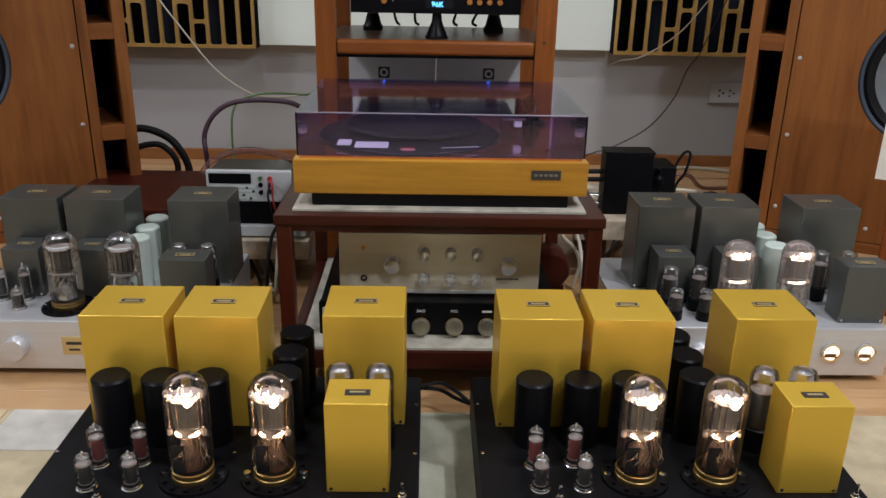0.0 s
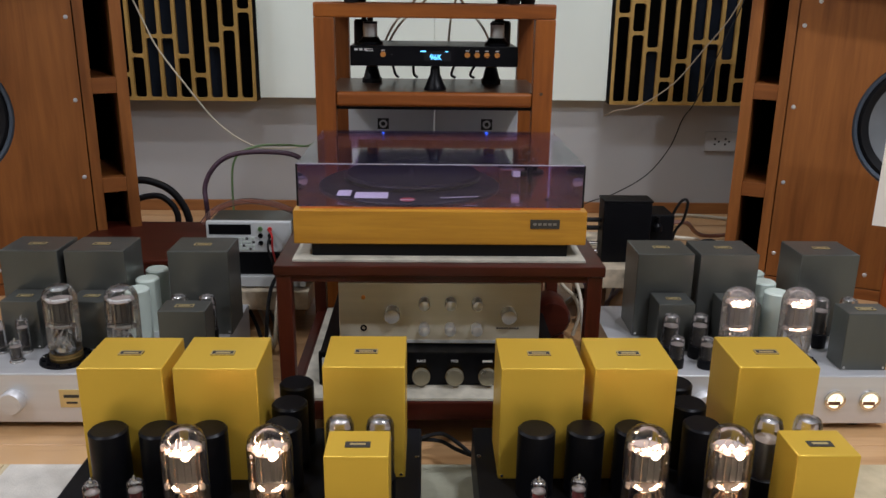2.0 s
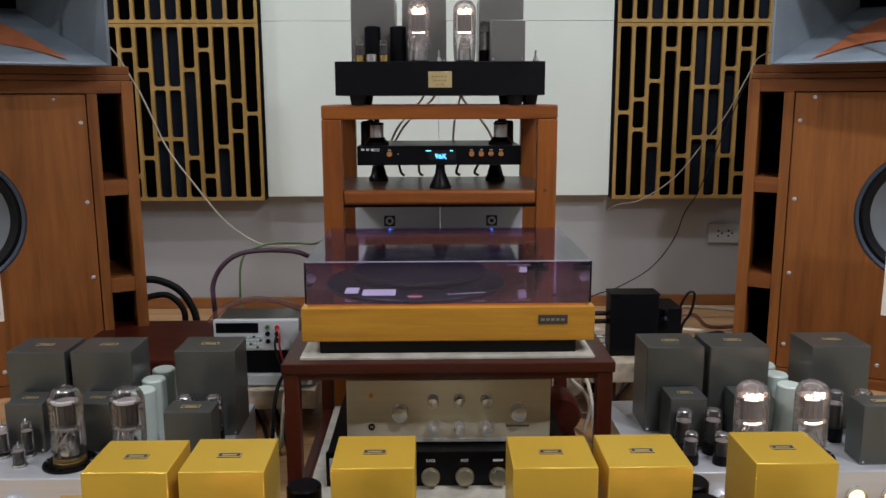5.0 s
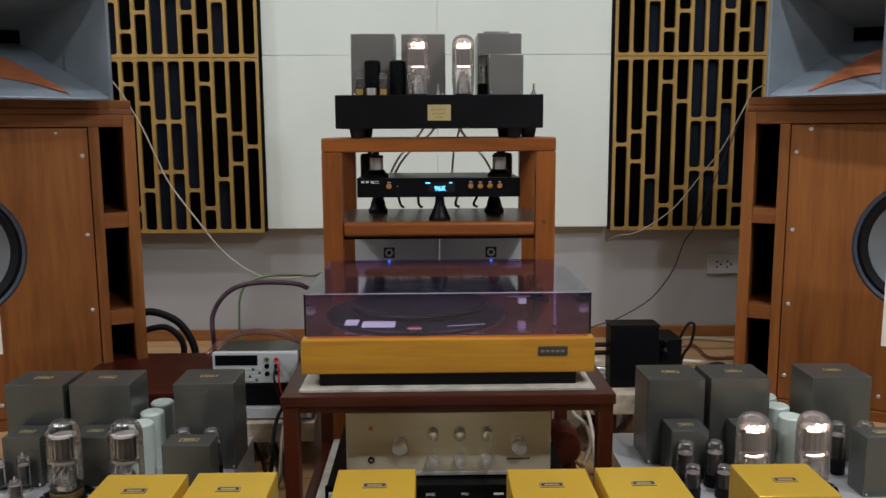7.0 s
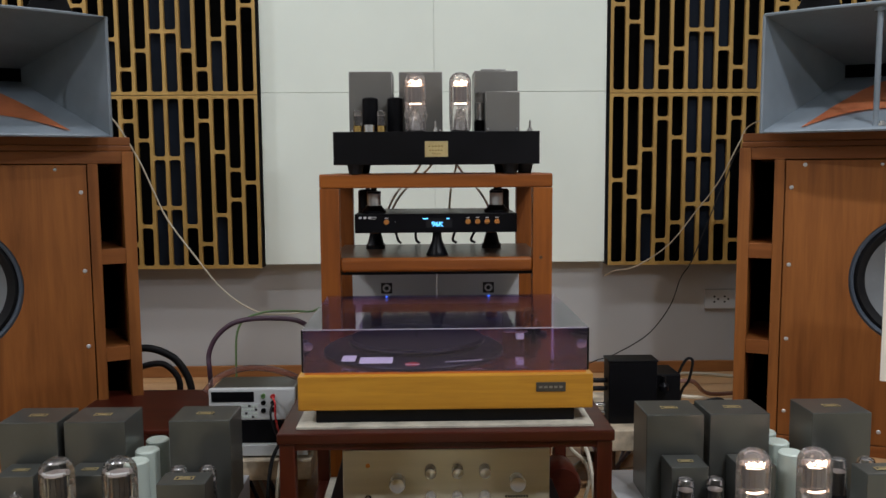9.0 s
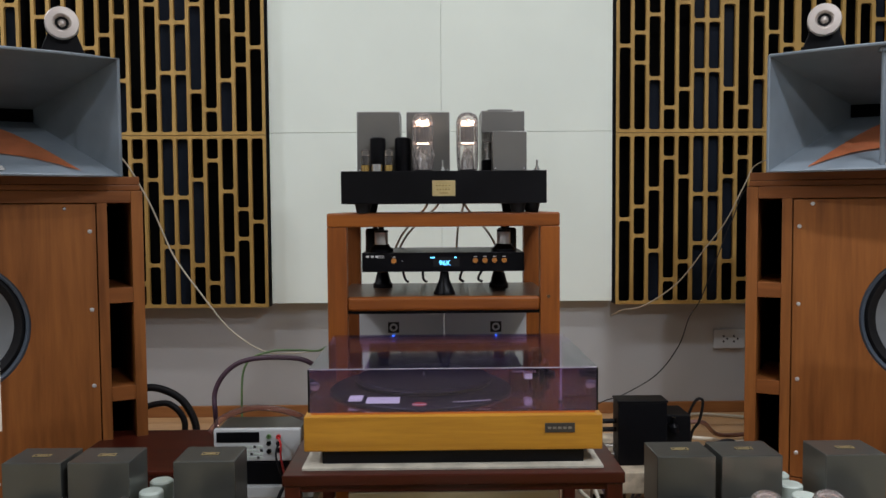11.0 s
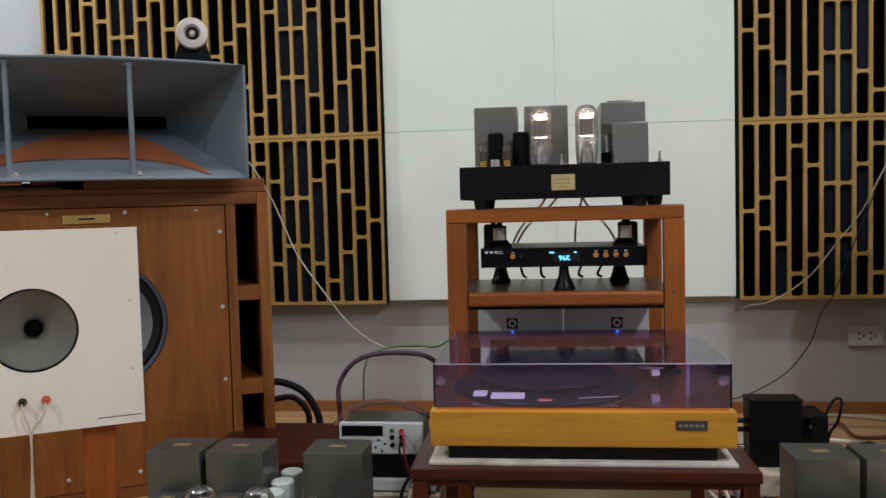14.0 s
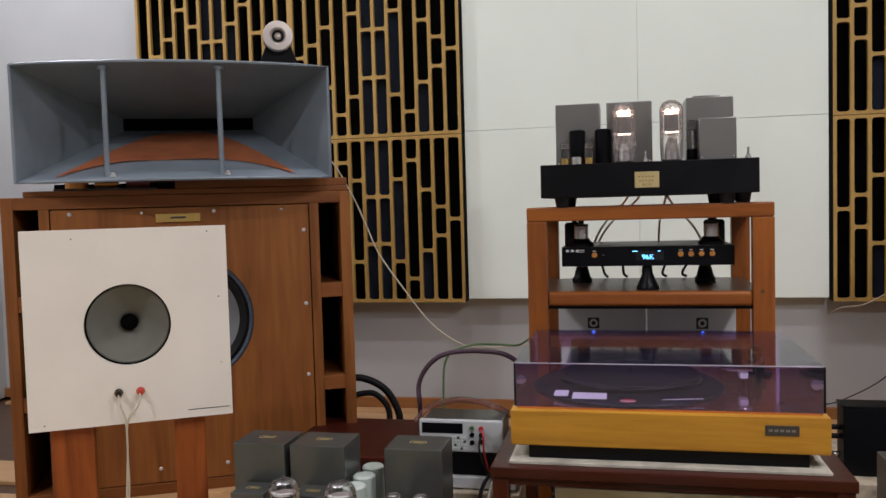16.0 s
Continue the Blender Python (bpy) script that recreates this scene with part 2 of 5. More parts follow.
def part(name, bm, material, parent=None, label="", smooth=40):
    finish(bm, smooth)
    me = bpy.data.meshes.new(name)
    bm.to_mesh(me)
    bm.free()
    me.materials.append(material)
    ob = new(name, me)
    if parent is not None:
        ob.parent = parent
    return tagged(ob, label)


def thing(name, m, label, category, group="", kind=""):
    ob = new(name)
    ob.matrix_basis = m if isinstance(m, Matrix) else Matrix.Translation(m)
    ob.empty_display_size = 0.05
    return tagged(ob, label, category, group, kind)


def box(x0, x1, y0, y1, z0, z1, bevel=0.0, seg=2, bm=None):
    bm = bm or bmesh.new()
    crisp = bm.edges.layers.int.get("crisp") or bm.edges.layers.int.new("crisp")
    old = set(bm.faces)
    r = bmesh.ops.create_cube(bm, size=1, matrix=Matrix.LocRotScale(((x0 + x1) / 2, (y0 + y1) / 2, (z0 + z1) / 2), None, (x1 - x0, y1 - y0, z1 - z0)))
    if bevel:
        es = list({e for v in r["verts"] for e in v.link_edges})
        bmesh.ops.bevel(bm, geom=es, offset=bevel, segments=seg, affect="EDGES", profile=0.5)
        for f in bm.faces:
            if f not in old:
                f.normal_update()
                if max(abs(k) for k in f.normal) > 0.999:
                    for e in f.edges:
                        e[crisp] = 1
    return bm


def lathe(profile, n=24, at=(0, 0, 0), axis="z", bm=None):
    """Turn a line of (radius, height) round an axis: z up, or y towards the viewer (-y)."""
    bm = bm or bmesh.new()
    rings = []
    for r, h in profile:
        ring = []
        for i in range(n if r > 1e-6 else 1):
            a = 2 * math.pi * i / n
            p = (r * math.cos(a), r * math.sin(a), h)
            if axis == "y":
                p = (p[0], -p[2], p[1])
            if axis == "x":
                p = (p[2], p[0], p[1])
            ring.append(bm.verts.new((p[0] + at[0], p[1] + at[1], p[2] + at[2])))
        rings.append(ring)
    for a, b in zip(rings, rings[1:]):
        for i in range(n):
            q = [a[i % len(a)], a[(i + 1) % len(a)], b[(i + 1) % len(b)], b[i % len(b)]]
            q = list(dict.fromkeys(q))
            if len(q) > 2:
                bm.faces.new(q)
    return bm


def smooth_line(points, steps=8):
    pts = [Vector(p) for p in points]
    ext = [2 * pts[0] - pts[1]] + pts + [2 * pts[-1] - pts[-2]]
    out = []
    for i in range(1, len(ext) - 2):
        a, b, c, d = ext[i - 1:i + 3]
        for k in range(steps):
            u = k / steps
            out.append(0.5 * (2 * b + (c - a) * u + (2 * a - 5 * b + 4 * c - d) * u * u + (3 * b - a - 3 * c + d) * u ** 3))
    return out + [pts[-1]]


def pipe(points, radius, n=8, steps=8, bm=None):
    bm = bm or bmesh.new()
    line = smooth_line(points, steps) if steps else [Vector(p) for p in points]
    side = None
    rings = []
    for i, p in enumerate(line):
        d = (line[min(i + 1, len(line) - 1)] - line[max(i - 1, 0)]).normalized()
        if side is None:
            side = d.orthogonal().normalized()
        side = (side - d * side.dot(d)).normalized()
        up = d.cross(side)
        rings.append([bm.verts.new(p + radius * (side * math.cos(2 * math.pi * k / n) + up * math.sin(2 * math.pi * k / n))) for k in range(n)])
    for a, b in zip(rings, rings[1:]):
        for k in range(n):
            bm.faces.new((a[k], a[(k + 1) % n], b[(k + 1) % n], b[k]))
    bm.faces.new(rings[0][::-1])
    bm.faces.new(rings[-1])
    return bm


def rounded(w, h, r, n=4):
    out = []
    for cx, cz, a0 in ((w / 2 - r, h / 2 - r, 0), (-w / 2 + r, h / 2 - r, 90), (-w / 2 + r, -h / 2 + r, 180), (w / 2 - r, -h / 2 + r, 270)):
        for k in range(n + 1):
            a = radians(a0 + 90 * k / n)
            out.append((cx + r * math.cos(a), cz + r * math.sin(a)))
    return out


def holed(bm, x0, x1, z0, z1, hole, y, deep):
    """A plate in the plane y with one hole (a closed line of x, z round the middle), with the hole's walls going deep behind it."""
    cx, cz, hw, hh = (x0 + x1) / 2, (z0 + z1) / 2, (x1 - x0) / 2, (z1 - z0) / 2
    n = len(hole)
    inner = [bm.verts.new((cx + a, y, cz + b)) for a, b in hole]
    back = [bm.verts.new((cx + a, y + deep, cz + b)) for a, b in hole]
    outer = []
    for a, b in hole:
        if hw - abs(a) <= hh - abs(b):
            outer.append((math.copysign(hw, a), b))
        else:
            outer.append((a, math.copysign(hh, b)))
    ov = [bm.verts.new((cx + a, y, cz + b)) for a, b in outer]
    for i in range(n):
        j = (i + 1) % n
        bm.faces.new((inner[i], inner[j], back[j], back[i]))
        (a0, b0), (a1, b1) = outer[i], outer[j]
        on0, on1 = abs(abs(a0) - hw) < 1e-7, abs(abs(a1) - hw) < 1e-7
        if on0 != on1:
            c = bm.verts.new((cx + (a0 if on0 else a1), y, cz + (b1 if on0 else b0)))
            bm.faces.new((inner[i], ov[i], c, ov[j], inner[j]))
        else:
            bm.faces.new((inner[i], ov[i], ov[j], inner[j]))
    return bm


def holed_board(x0, x1, z0, z1, radius, hx, hz, y, deep, n=64):
    """A solid board with one round hole right through."""
    bm = bmesh.new()
    ring, rim = [], []
    for k in range(n):
        a = 2 * math.pi * k / n
        c, s = math.cos(a), math.sin(a)
        kx = ((x1 if c > 0 else x0) - hx) / c if abs(c) > 1e-9 else 1e9
        kz = ((z1 if s > 0 else z0) - hz) / s if abs(s) > 1e-9 else 1e9
        d = min(kx, kz)
        ring.append(bm.verts.new((hx + radius * c, y, hz + radius * s)))
        rim.append((bm.verts.new((hx + d * c, y, hz + d * s)), kx < kz))
    for k in range(n):
        j = (k + 1) % n
        (va, sa), (vb, sb) = rim[k], rim[j]
        if sa != sb:
            side, flat = (va, vb) if sa else (vb, va)
            corner = bm.verts.new((side.co.x, y, flat.co.z))
            bm.faces.new((ring[k], va, corner, vb, ring[j]))
        else:
            bm.faces.new((ring[k], va, vb, ring[j]))
    r = bmesh.ops.extrude_face_region(bm, geom=bm.faces[:], use_keep_orig=True)
    bmesh.ops.translate(bm, verts=[v for v in r["geom"] if isinstance(v, bmesh.types.BMVert)], vec=(0, deep, 0))
    return bm


def letters(name, text, size, m, material, parent, depth=0.0004):
    cu = bpy.data.curves.new(name, "FONT")
    cu.body, cu.size, cu.extrude, cu.align_x, cu.align_y = text, size, depth, "CENTER", "CENTER"
    tmp = bpy.data.objects.new("tmp_text", cu)
    me = bpy.data.meshes.new_from_object(tmp)
    bpy.data.objects.remove(tmp)
    me.name = name
    me.materials.clear()
    me.materials.append(material)
    ob = new(name, me)
    ob.parent = parent
    ob.matrix_basis = m
    return ob


FRONT = pose(0, 0, 0, 90, 0, 0)


# ---- the room ----
def setting(name, bm, material, label, category):
    return tagged(part(name, bm, material), label, category, "", "structure")


setting("wall_north", box(-2.7, 2.7, 3.12, 3.24, 0, 2.6), WALL, "off-white painted plaster wall behind the audio system", "wall")
setting("wall_south", box(-2.7, 2.7, -2.6, -2.48, 0, 2.6), WALL, "off-white painted plaster wall", "wall")
setting("wall_west", box(-2.82, -2.7, -2.6, 3.24, 0, 2.6), WALL, "off-white painted plaster side wall", "wall")
setting("wall_east", box(2.7, 2.82, -2.6, 3.24, 0, 2.6), WALL, "off-white painted plaster side wall", "wall")
setting("ceiling", box(-2.82, 2.82, -2.6, 3.24, 2.6, 2.7), CEIL, "plain white painted ceiling", "ceiling")
FLOOR = setting("floor", box(-2.82, 2.82, -2.6, 3.24, -0.12, -0.012), SHELF, "honey-coloured wooden plank floor", "floor")
setting("baseboard", box(-2.7, 2.7, 3.104, 3.118, 0.0, 0.042, 0.003), SKIRT, "honey-brown wooden baseboard along the wall", "baseboard")
for lx, ly, lw in LAMPS:
    # unseen fitting, added round each lamp
    dl = thing("ceiling_light", (lx, ly, 2.6), "unseen round white recessed ceiling light, added to carry a lamp", "ceiling light", "ceiling lights")
    part("trim_ring", lathe([(0.118, 0.0), (0.15, 0.0), (0.15, -0.012), (0.122, -0.06), (0.118, -0.06), (0.118, 0.0)], 32), WHITE, dl)


# ---- acoustic panels on the wall ----
PW, PH, PZ = 0.655, 0.622, 0.42
BARS = [(0.5,), (0.425, 0.6), (0.32, 0.69), (0.138, 0.862), (0.25, 0.755), (0.354, 0.646)]


def diffuser():
    p = thing("diffuser_panel", (0, 0, 0), "slotted wooden diffuser panel with honey-coloured face and black wells", "acoustic panel", "wall diffusers")
    e = 0.005
    bm = box(-PW / 2, -PW / 2 + 0.004, 0.004, 0.078, 0, PH)
    box(PW / 2 - 0.004, PW / 2, 0.004, 0.078, 0, PH, bm=bm)
    box(-PW / 2 + 0.004, PW / 2 - 0.004, 0.004, 0.078, 0, 0.004, bm=bm)
    box(-PW / 2 + 0.004, PW / 2 - 0.004, 0.004, 0.078, PH - 0.004, PH, bm=bm)
    part("side_board", bm, SATIN, p)
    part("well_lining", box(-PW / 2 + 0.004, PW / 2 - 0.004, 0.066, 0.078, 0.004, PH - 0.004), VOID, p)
    face = bmesh.new()
    pitch = (PW - 2 * e) / 12
    for c in range(12):
        k = min(c, 11 - c)
        x0 = -PW / 2 + e + c * pitch
        cuts = [e] + [e + (1 - b) * (PH - 2 * e) for b in reversed(BARS[k])] + [PH - e]
        for i, (z0, z1) in enumerate(zip(cuts, cuts[1:])):
            lo = z0 - (e if i == 0 else 0)
            hi = z1 + (e if i == len(cuts) - 2 else 0)
            hole = rounded(pitch - 0.012, z1 - z0 - 0.012, 0.0095, 3)
            holed(face, x0, x0 + pitch, z0, z1, hole, 0.0, 0.014)
            if k == 5 or (k == 4 and i == 1 and c > 5) or (k == 2 and i == 0):
                part("shallow_well", box(x0 + 0.004, x0 + pitch - 0.004, 0.026, 0.03, z0 + 0.004, z1 - 0.004), BLUEWELL, p, "well bottom coloured slate-blue for the light it reflects")
    for x0, x1, z0, z1 in ((-PW / 2, -PW / 2 + e, 0, PH), (PW / 2 - e, PW / 2, 0, PH), (-PW / 2 + e, PW / 2 - e, 0, e), (-PW / 2 + e, PW / 2 - e, PH - e, PH)):
        box(x0, x1, 0, 0.014, z0, z1, bm=face)
    bmesh.ops.remove_doubles(face, verts=face.verts, dist=1e-5)
    part("face_grille", face, MDF, p, "honey-coloured slotted wooden face")
    return p


first = diffuser()
spots = [(s * (0.632 + PW / 2 + i * PW), PZ + j * (PH + 0.002)) for s in (-1, 1) for i in (0, 1) for j in (0, 1)]
for i, (x, z) in enumerate(spots):
    m = Matrix.Translation((x, 3.04, z))
    if i == 0:
        first.matrix_basis = m
    else:
        copy_thing(first, m)
for i in (-1, 1):
    for j in (0, 1):
        bx, bz = i * 0.312, PZ + 0.010 + j * PH
        b = part("acoustic_board", box(bx - 0.3117, bx + 0.3117, 3.066, 3.116, bz + 0.0006, bz + PH - 0.0006, 0.001), BOARD)
        tagged(b, "pale off-white fabric acoustic board on the wall", "acoustic panel", "white boards")

# ---- big speaker cabinets ----
VENTS = [(0.566, 0.797), (0.295, 0.525), (0.03, 0.256)]


def cabinet(m, s_in):
    c = thing("speaker_cabinet", m, "large walnut bass speaker cabinet with slotted side ports", "speaker", "bass cabinets")
    part("back_panel", box(-0.458, 0.458, 0.44, 0.458, 0.002, 0.828), CAB, c)
    for s in (-1, 1):
        part("side_panel", box(min(s * 0.46, s * 0.43), max(s * 0.46, s * 0.43), 0, 0.46, 0, 0.83, 0.002), CAB, c)
        part("inner_post", box(min(s * 0.369, s * 0.343), max(s * 0.369, s * 0.343), 0.001, 0.02, 0.03, 0.797, 0.0015), CAB, c)
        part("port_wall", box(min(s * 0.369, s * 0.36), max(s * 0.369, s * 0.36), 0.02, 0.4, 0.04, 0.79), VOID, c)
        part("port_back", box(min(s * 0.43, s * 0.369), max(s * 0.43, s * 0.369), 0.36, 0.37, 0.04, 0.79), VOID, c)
        for (z0, z1), (w0, w1) in zip(VENTS, VENTS[1:]):
            part("port_divider", box(min(s * 0.43, s * 0.369), max(s * 0.43, s * 0.369), 0.003, 0.3, w1, z0, 0.001), CABX, c)
    part("top_rail", box(-0.43, 0.43, 0.0, 0.44, 0.797, 0.83, 0.002), CABX, c)
    part("bottom_rail", box(-0.43, 0.43, 0.0, 0.44, 0.0, 0.03, 0.002), CABX, c)
    bm = holed_board(-0.34, 0.34, 0.033, 0.794, 0.178, 0, 0.48, 0.004, 0.016)
    part("baffle", bm, CAB, c)
    w = part("woofer_frame", lathe([(0.178, -0.022), (0.178, -0.010), (0.172, -0.006), (0.166, -0.010), (0.164, -0.03)], 56, (0, 0, 0.48), "y"), SLATE, c, "slate-blue round woofer rim")
    part("surround", lathe([(0.166, -0.02), (0.156, -0.012), (0.146, -0.018), (0.138, -0.026)], 56, (0, 0, 0.48), "y"), RUBBER, w)
    part("cone", lathe([(0.140, -0.026), (0.10, -0.055), (0.05, -0.085)], 56, (0, 0, 0.48), "y"), WOOFER, w, "slate-grey paper cone")
    part("dust_cap", lathe([(0.052, -0.085), (0.04, -0.068), (0.02, -0.06), (0, -0.058)], 32, (0, 0, 0.48), "y"), WOOFER, w)
    for sx, sz in [(s * 0.325, z) for s in (-1, 1) for z in (0.10, 0.304, 0.51, 0.721)] + [(x, 0.782) for x in (-0.293, -0.11, 0.08, 0.265)] + [(x, 0.07) for x in (-0.27, -0.09, 0.09, 0.27)]:
        part("screw", lathe([(0.0058, -0.004), (0.0058, 0.0), (0.004, 0.002), (0, 0.0025)], 12, (sx, 0.003, sz), "y"), CHROME if (sx * 7 + sz * 3) % 0.3 < 0.1 else SILVER, c)
    p = part("name_plate", box(-0.074, 0.044, -0.002, 0.004, 0.754, 0.778, 0.001), BRASS, c, "small brass name plate")
    part("engraving", box(-0.035, 0.005, -0.003, -0.002, 0.764, 0.769), DARKPR, p)
    part("top_board", box(*sorted((-s_in * 0.405, s_in * 0.455)), 0.002, 0.42, 0.8305, 0.846, 0.003), CABX, c)
    part("top_block", box(*sorted((-s_in * 0.02, s_in * 0.453)), 0.004, 0.40, 0.8465, 0.8685, 0.002), CABX, c)
    # black block added so that the gap under the horn stays dark
    part("rear_block", box(*sorted((-s_in * 0.36, -s_in * 0.021)), 0.16, 0.40, 0.8465, 0.8685, 0.002), VOID, c, "black block added to darken the gap under the horn")
    return c


TOE = 26
cabinet(pose(-1.2415, 2.131, 0, 0, 0, TOE), 1)
cabinet(pose(1.2495, 2.132, 0, 0, 0, -TOE), -1)


# ---- mid-range horns ----
def horn(m, struts):
    """Wide horn: mouth bowed forward, walls running back to a small throat."""
    h = thing("horn_speaker", m, "wide blue-grey metal horn with two struts and orange felt inside", "horn", "horns on the cabinets")
    W, H, BOW, DEEP = 0.404, 0.15, 0.07, 0.42

    def at(u, v, s, grow=0.0):
        w = (W + grow) * (1 - s) + 0.19 * s
        hh = (H + grow) * (1 - s) + 0.018 * s
        back = DEEP * s + BOW * (u * u) * (1 - s)
        return (u * w, back, 0.15 + 0.032 * s + v * hh)

    for name, grow in (("inner_shell", 0.0), ("outer_shell", 0.005)):
        bm = bmesh.new()
        rows = []
        for i in range(15):
            s = i / 14
            line = [(k / 12 * 2 - 1, 1) for k in range(13)] + [(1, 1 - 2 * k / 4) for k in range(1, 5)] + [(1 - 2 * k / 12, -1) for k in range(1, 13)] + [(-1, -1 + 2 * k / 4) for k in range(1, 4)]
            rows.append([bm.verts.new(at(u, v, s, grow)) for u, v in line])
        for a, b in zip(rows, rows[1:]):
            n = len(a)
            for k in range(n):
                bm.faces.new((a[k], a[(k + 1) % n], b[(k + 1) % n], b[k]))
        if name == "inner_shell":
            bm.faces.new(rows[-1])
            shell = part(name, bm, HORN, h)
        else:
            part(name, bm, HORN, h)
    bm = bmesh.new()
    corners = [(k / 12 * 2 - 1, 1) for k in range(13)] + [(1, -1)] + [(1 - 2 * k / 12, -1) for k in range(1, 13)]
    pipe([at(u, v, 0, 0.0025) for u, v in corners] + [at(-1, 1, 0, 0.0025)], 0.0045, 6, 0, bm)
    part("rolled_rim", bm, HORN, h)
    for x in struts:
        u = x / W
        y = 0.012 + BOW * u * u
        st = part("strut", lathe([(0.007, 0.006), (0.007, 0.294)], 14, (x, y + 0.012, 0)), HORN, h)
        part("bolt", lathe([(0.012, 0.004), (0.012, 0.010), (0.007, 0.011), (0.007, 0.016), (0, 0.017)], 8, (x + 0.014, y + 0.012, 0.003)), CHROME, st)
        part("bolt", lathe([(0.014, 0.286), (0.014, 0.296)], 12, (x, y + 0.012, 0)), HORN, st)
    bm = bmesh.new()
    rows = []
    for k in range(25):
        u = k / 24 * 2 - 1
        s0 = 0.33 - 0.30 * u * u * u * u
        s1 = s0 + 0.02 + 0.47 * (1 - u ** 4) ** 0.6 * 1.2
        rows.append([])
        for j in range(7):
            s = s0 + (s1 - s0) * j / 6
            p = at(0.78 * u, -1, s)
            rows[-1].append(bm.verts.new((p[0], p[1], p[2] + 0.004 + 0.0015 * math.sin(7 * u))))
    for a, b in zip(rows, rows[1:]):
        for j in range(6):
            bm.faces.new((a[j], a[j + 1], b[j + 1], b[j]))
    bmesh.ops.solidify(bm, geom=bm.faces[:], thickness=0.003)
    part("felt_sheet", bm, FELT, h, "orange-brown felt sheet on the horn floor")
    # black plate paints in the shade where the horn narrows
    part("throat", box(-0.192, 0.192, 0.412, 0.416, 0.164, 0.200), VOID, h, "black plate painting in the shaded throat")
    part("driver", lathe([(0.05, -0.424), (0.085, -0.44), (0.085, -0.53), (0.07, -0.55), (0, -0.55)], 32, (0, 0, 0.15), "y"), BLACK, h, "black compression driver")
    part("support_block", box(-0.12, 0.12, 0.30, 0.34, -0.024, 0.10, 0.002), CABX, h)
    return h


def tweeter(m, s):
    t = thing("tweeter", m, "silver ring tweeter on a black bracket", "tweeter", "ring tweeters")
    part("disc", lathe([(0, 0.005), (0.0, 0.020), (0.004, 0.019), (0.008, 0.011), (0.012, 0.007), (0.018, 0.010), (0.021, 0.019), (0.023, 0.0205), (0.0385, 0.0195), (0.0405, 0.017), (0.0405, 0.0), (0.0, 0.0)], 40, (0, 0, 0.080), "y"), RING, t, "satin silver ring with a phase plug")
    part("ring_groove", lathe([(0.010, 0.0100), (0.013, 0.0085), (0.0165, 0.0105)], 32, (0, -0.0005, 0.080), "y"), RUBBER, t)
    part("body", lathe([(0.036, -0.05), (0.04, -0.045), (0.038, 0.0)], 32, (0, 0, 0.080), "y"), BLACK, t)
    bm = box(-0.056, 0.056, 0.006, 0.05, 0, 0.062, 0.004)
    for v in bm.verts:
        v.co.x *= 1 - 0.42 * max(0, v.co.z) / 0.062
    part("bracket", bm, BLACK, t)
    part("knob", lathe([(0.008, 0), (0.008, 0.012), (0.005, 0.016), (0, 0.016)], 12, (s * 0.065, 0.02, 0)), BLACK, t)
    return t


HT = 24
for s in (-1, 1):
    hm = pose(s * 1.189 + (0.006 if s > 0 else 0), 2.027, 0.87, 0, 0, -s * HT) @ Matrix.Translation((s * 0.009, 0, 0))
    horn(hm, (-0.174, 0.116) if s < 0 else (-0.14, 0.15))
    tweeter(hm @ Matrix.Translation((-s * 0.276, 0.075, 0.3035)), s)
    cm = pose(s * 1.2445, 2.131, 0.846, 0, 0, -s * TOE)
    x0 = thing("crossover", cm @ Matrix.Translation((s * 0.2, 0.02, 0)), "small crossover board with coils and an orange capacitor under the horn", "crossover", "crossovers")
    part("board", box(-0.13, 0.13, 0, 0.12, 0.0, 0.006), SHELF, x0)
    part("coil", lathe([(0.012, 0.006), (0.03, 0.006), (0.03, 0.03), (0.012, 0.03), (0.012, 0.006)], 24, (-0.08, 0.05, 0)), COPPER, x0)
    part("capacitor", lathe([(0, -0.03), (0.011, -0.03), (0.011, 0.03), (0, 0.03)], 16, (0.0, 0.03, 0.018), "x"), COPPER, x0, "orange film capacitor")
    part("capacitor", lathe([(0, -0.03), (0.012, -0.03), (0.012, 0.03), (0, 0.03)], 16, (0.08, 0.04, 0.019), "x"), REDPL, x0, "dark red film capacitor")


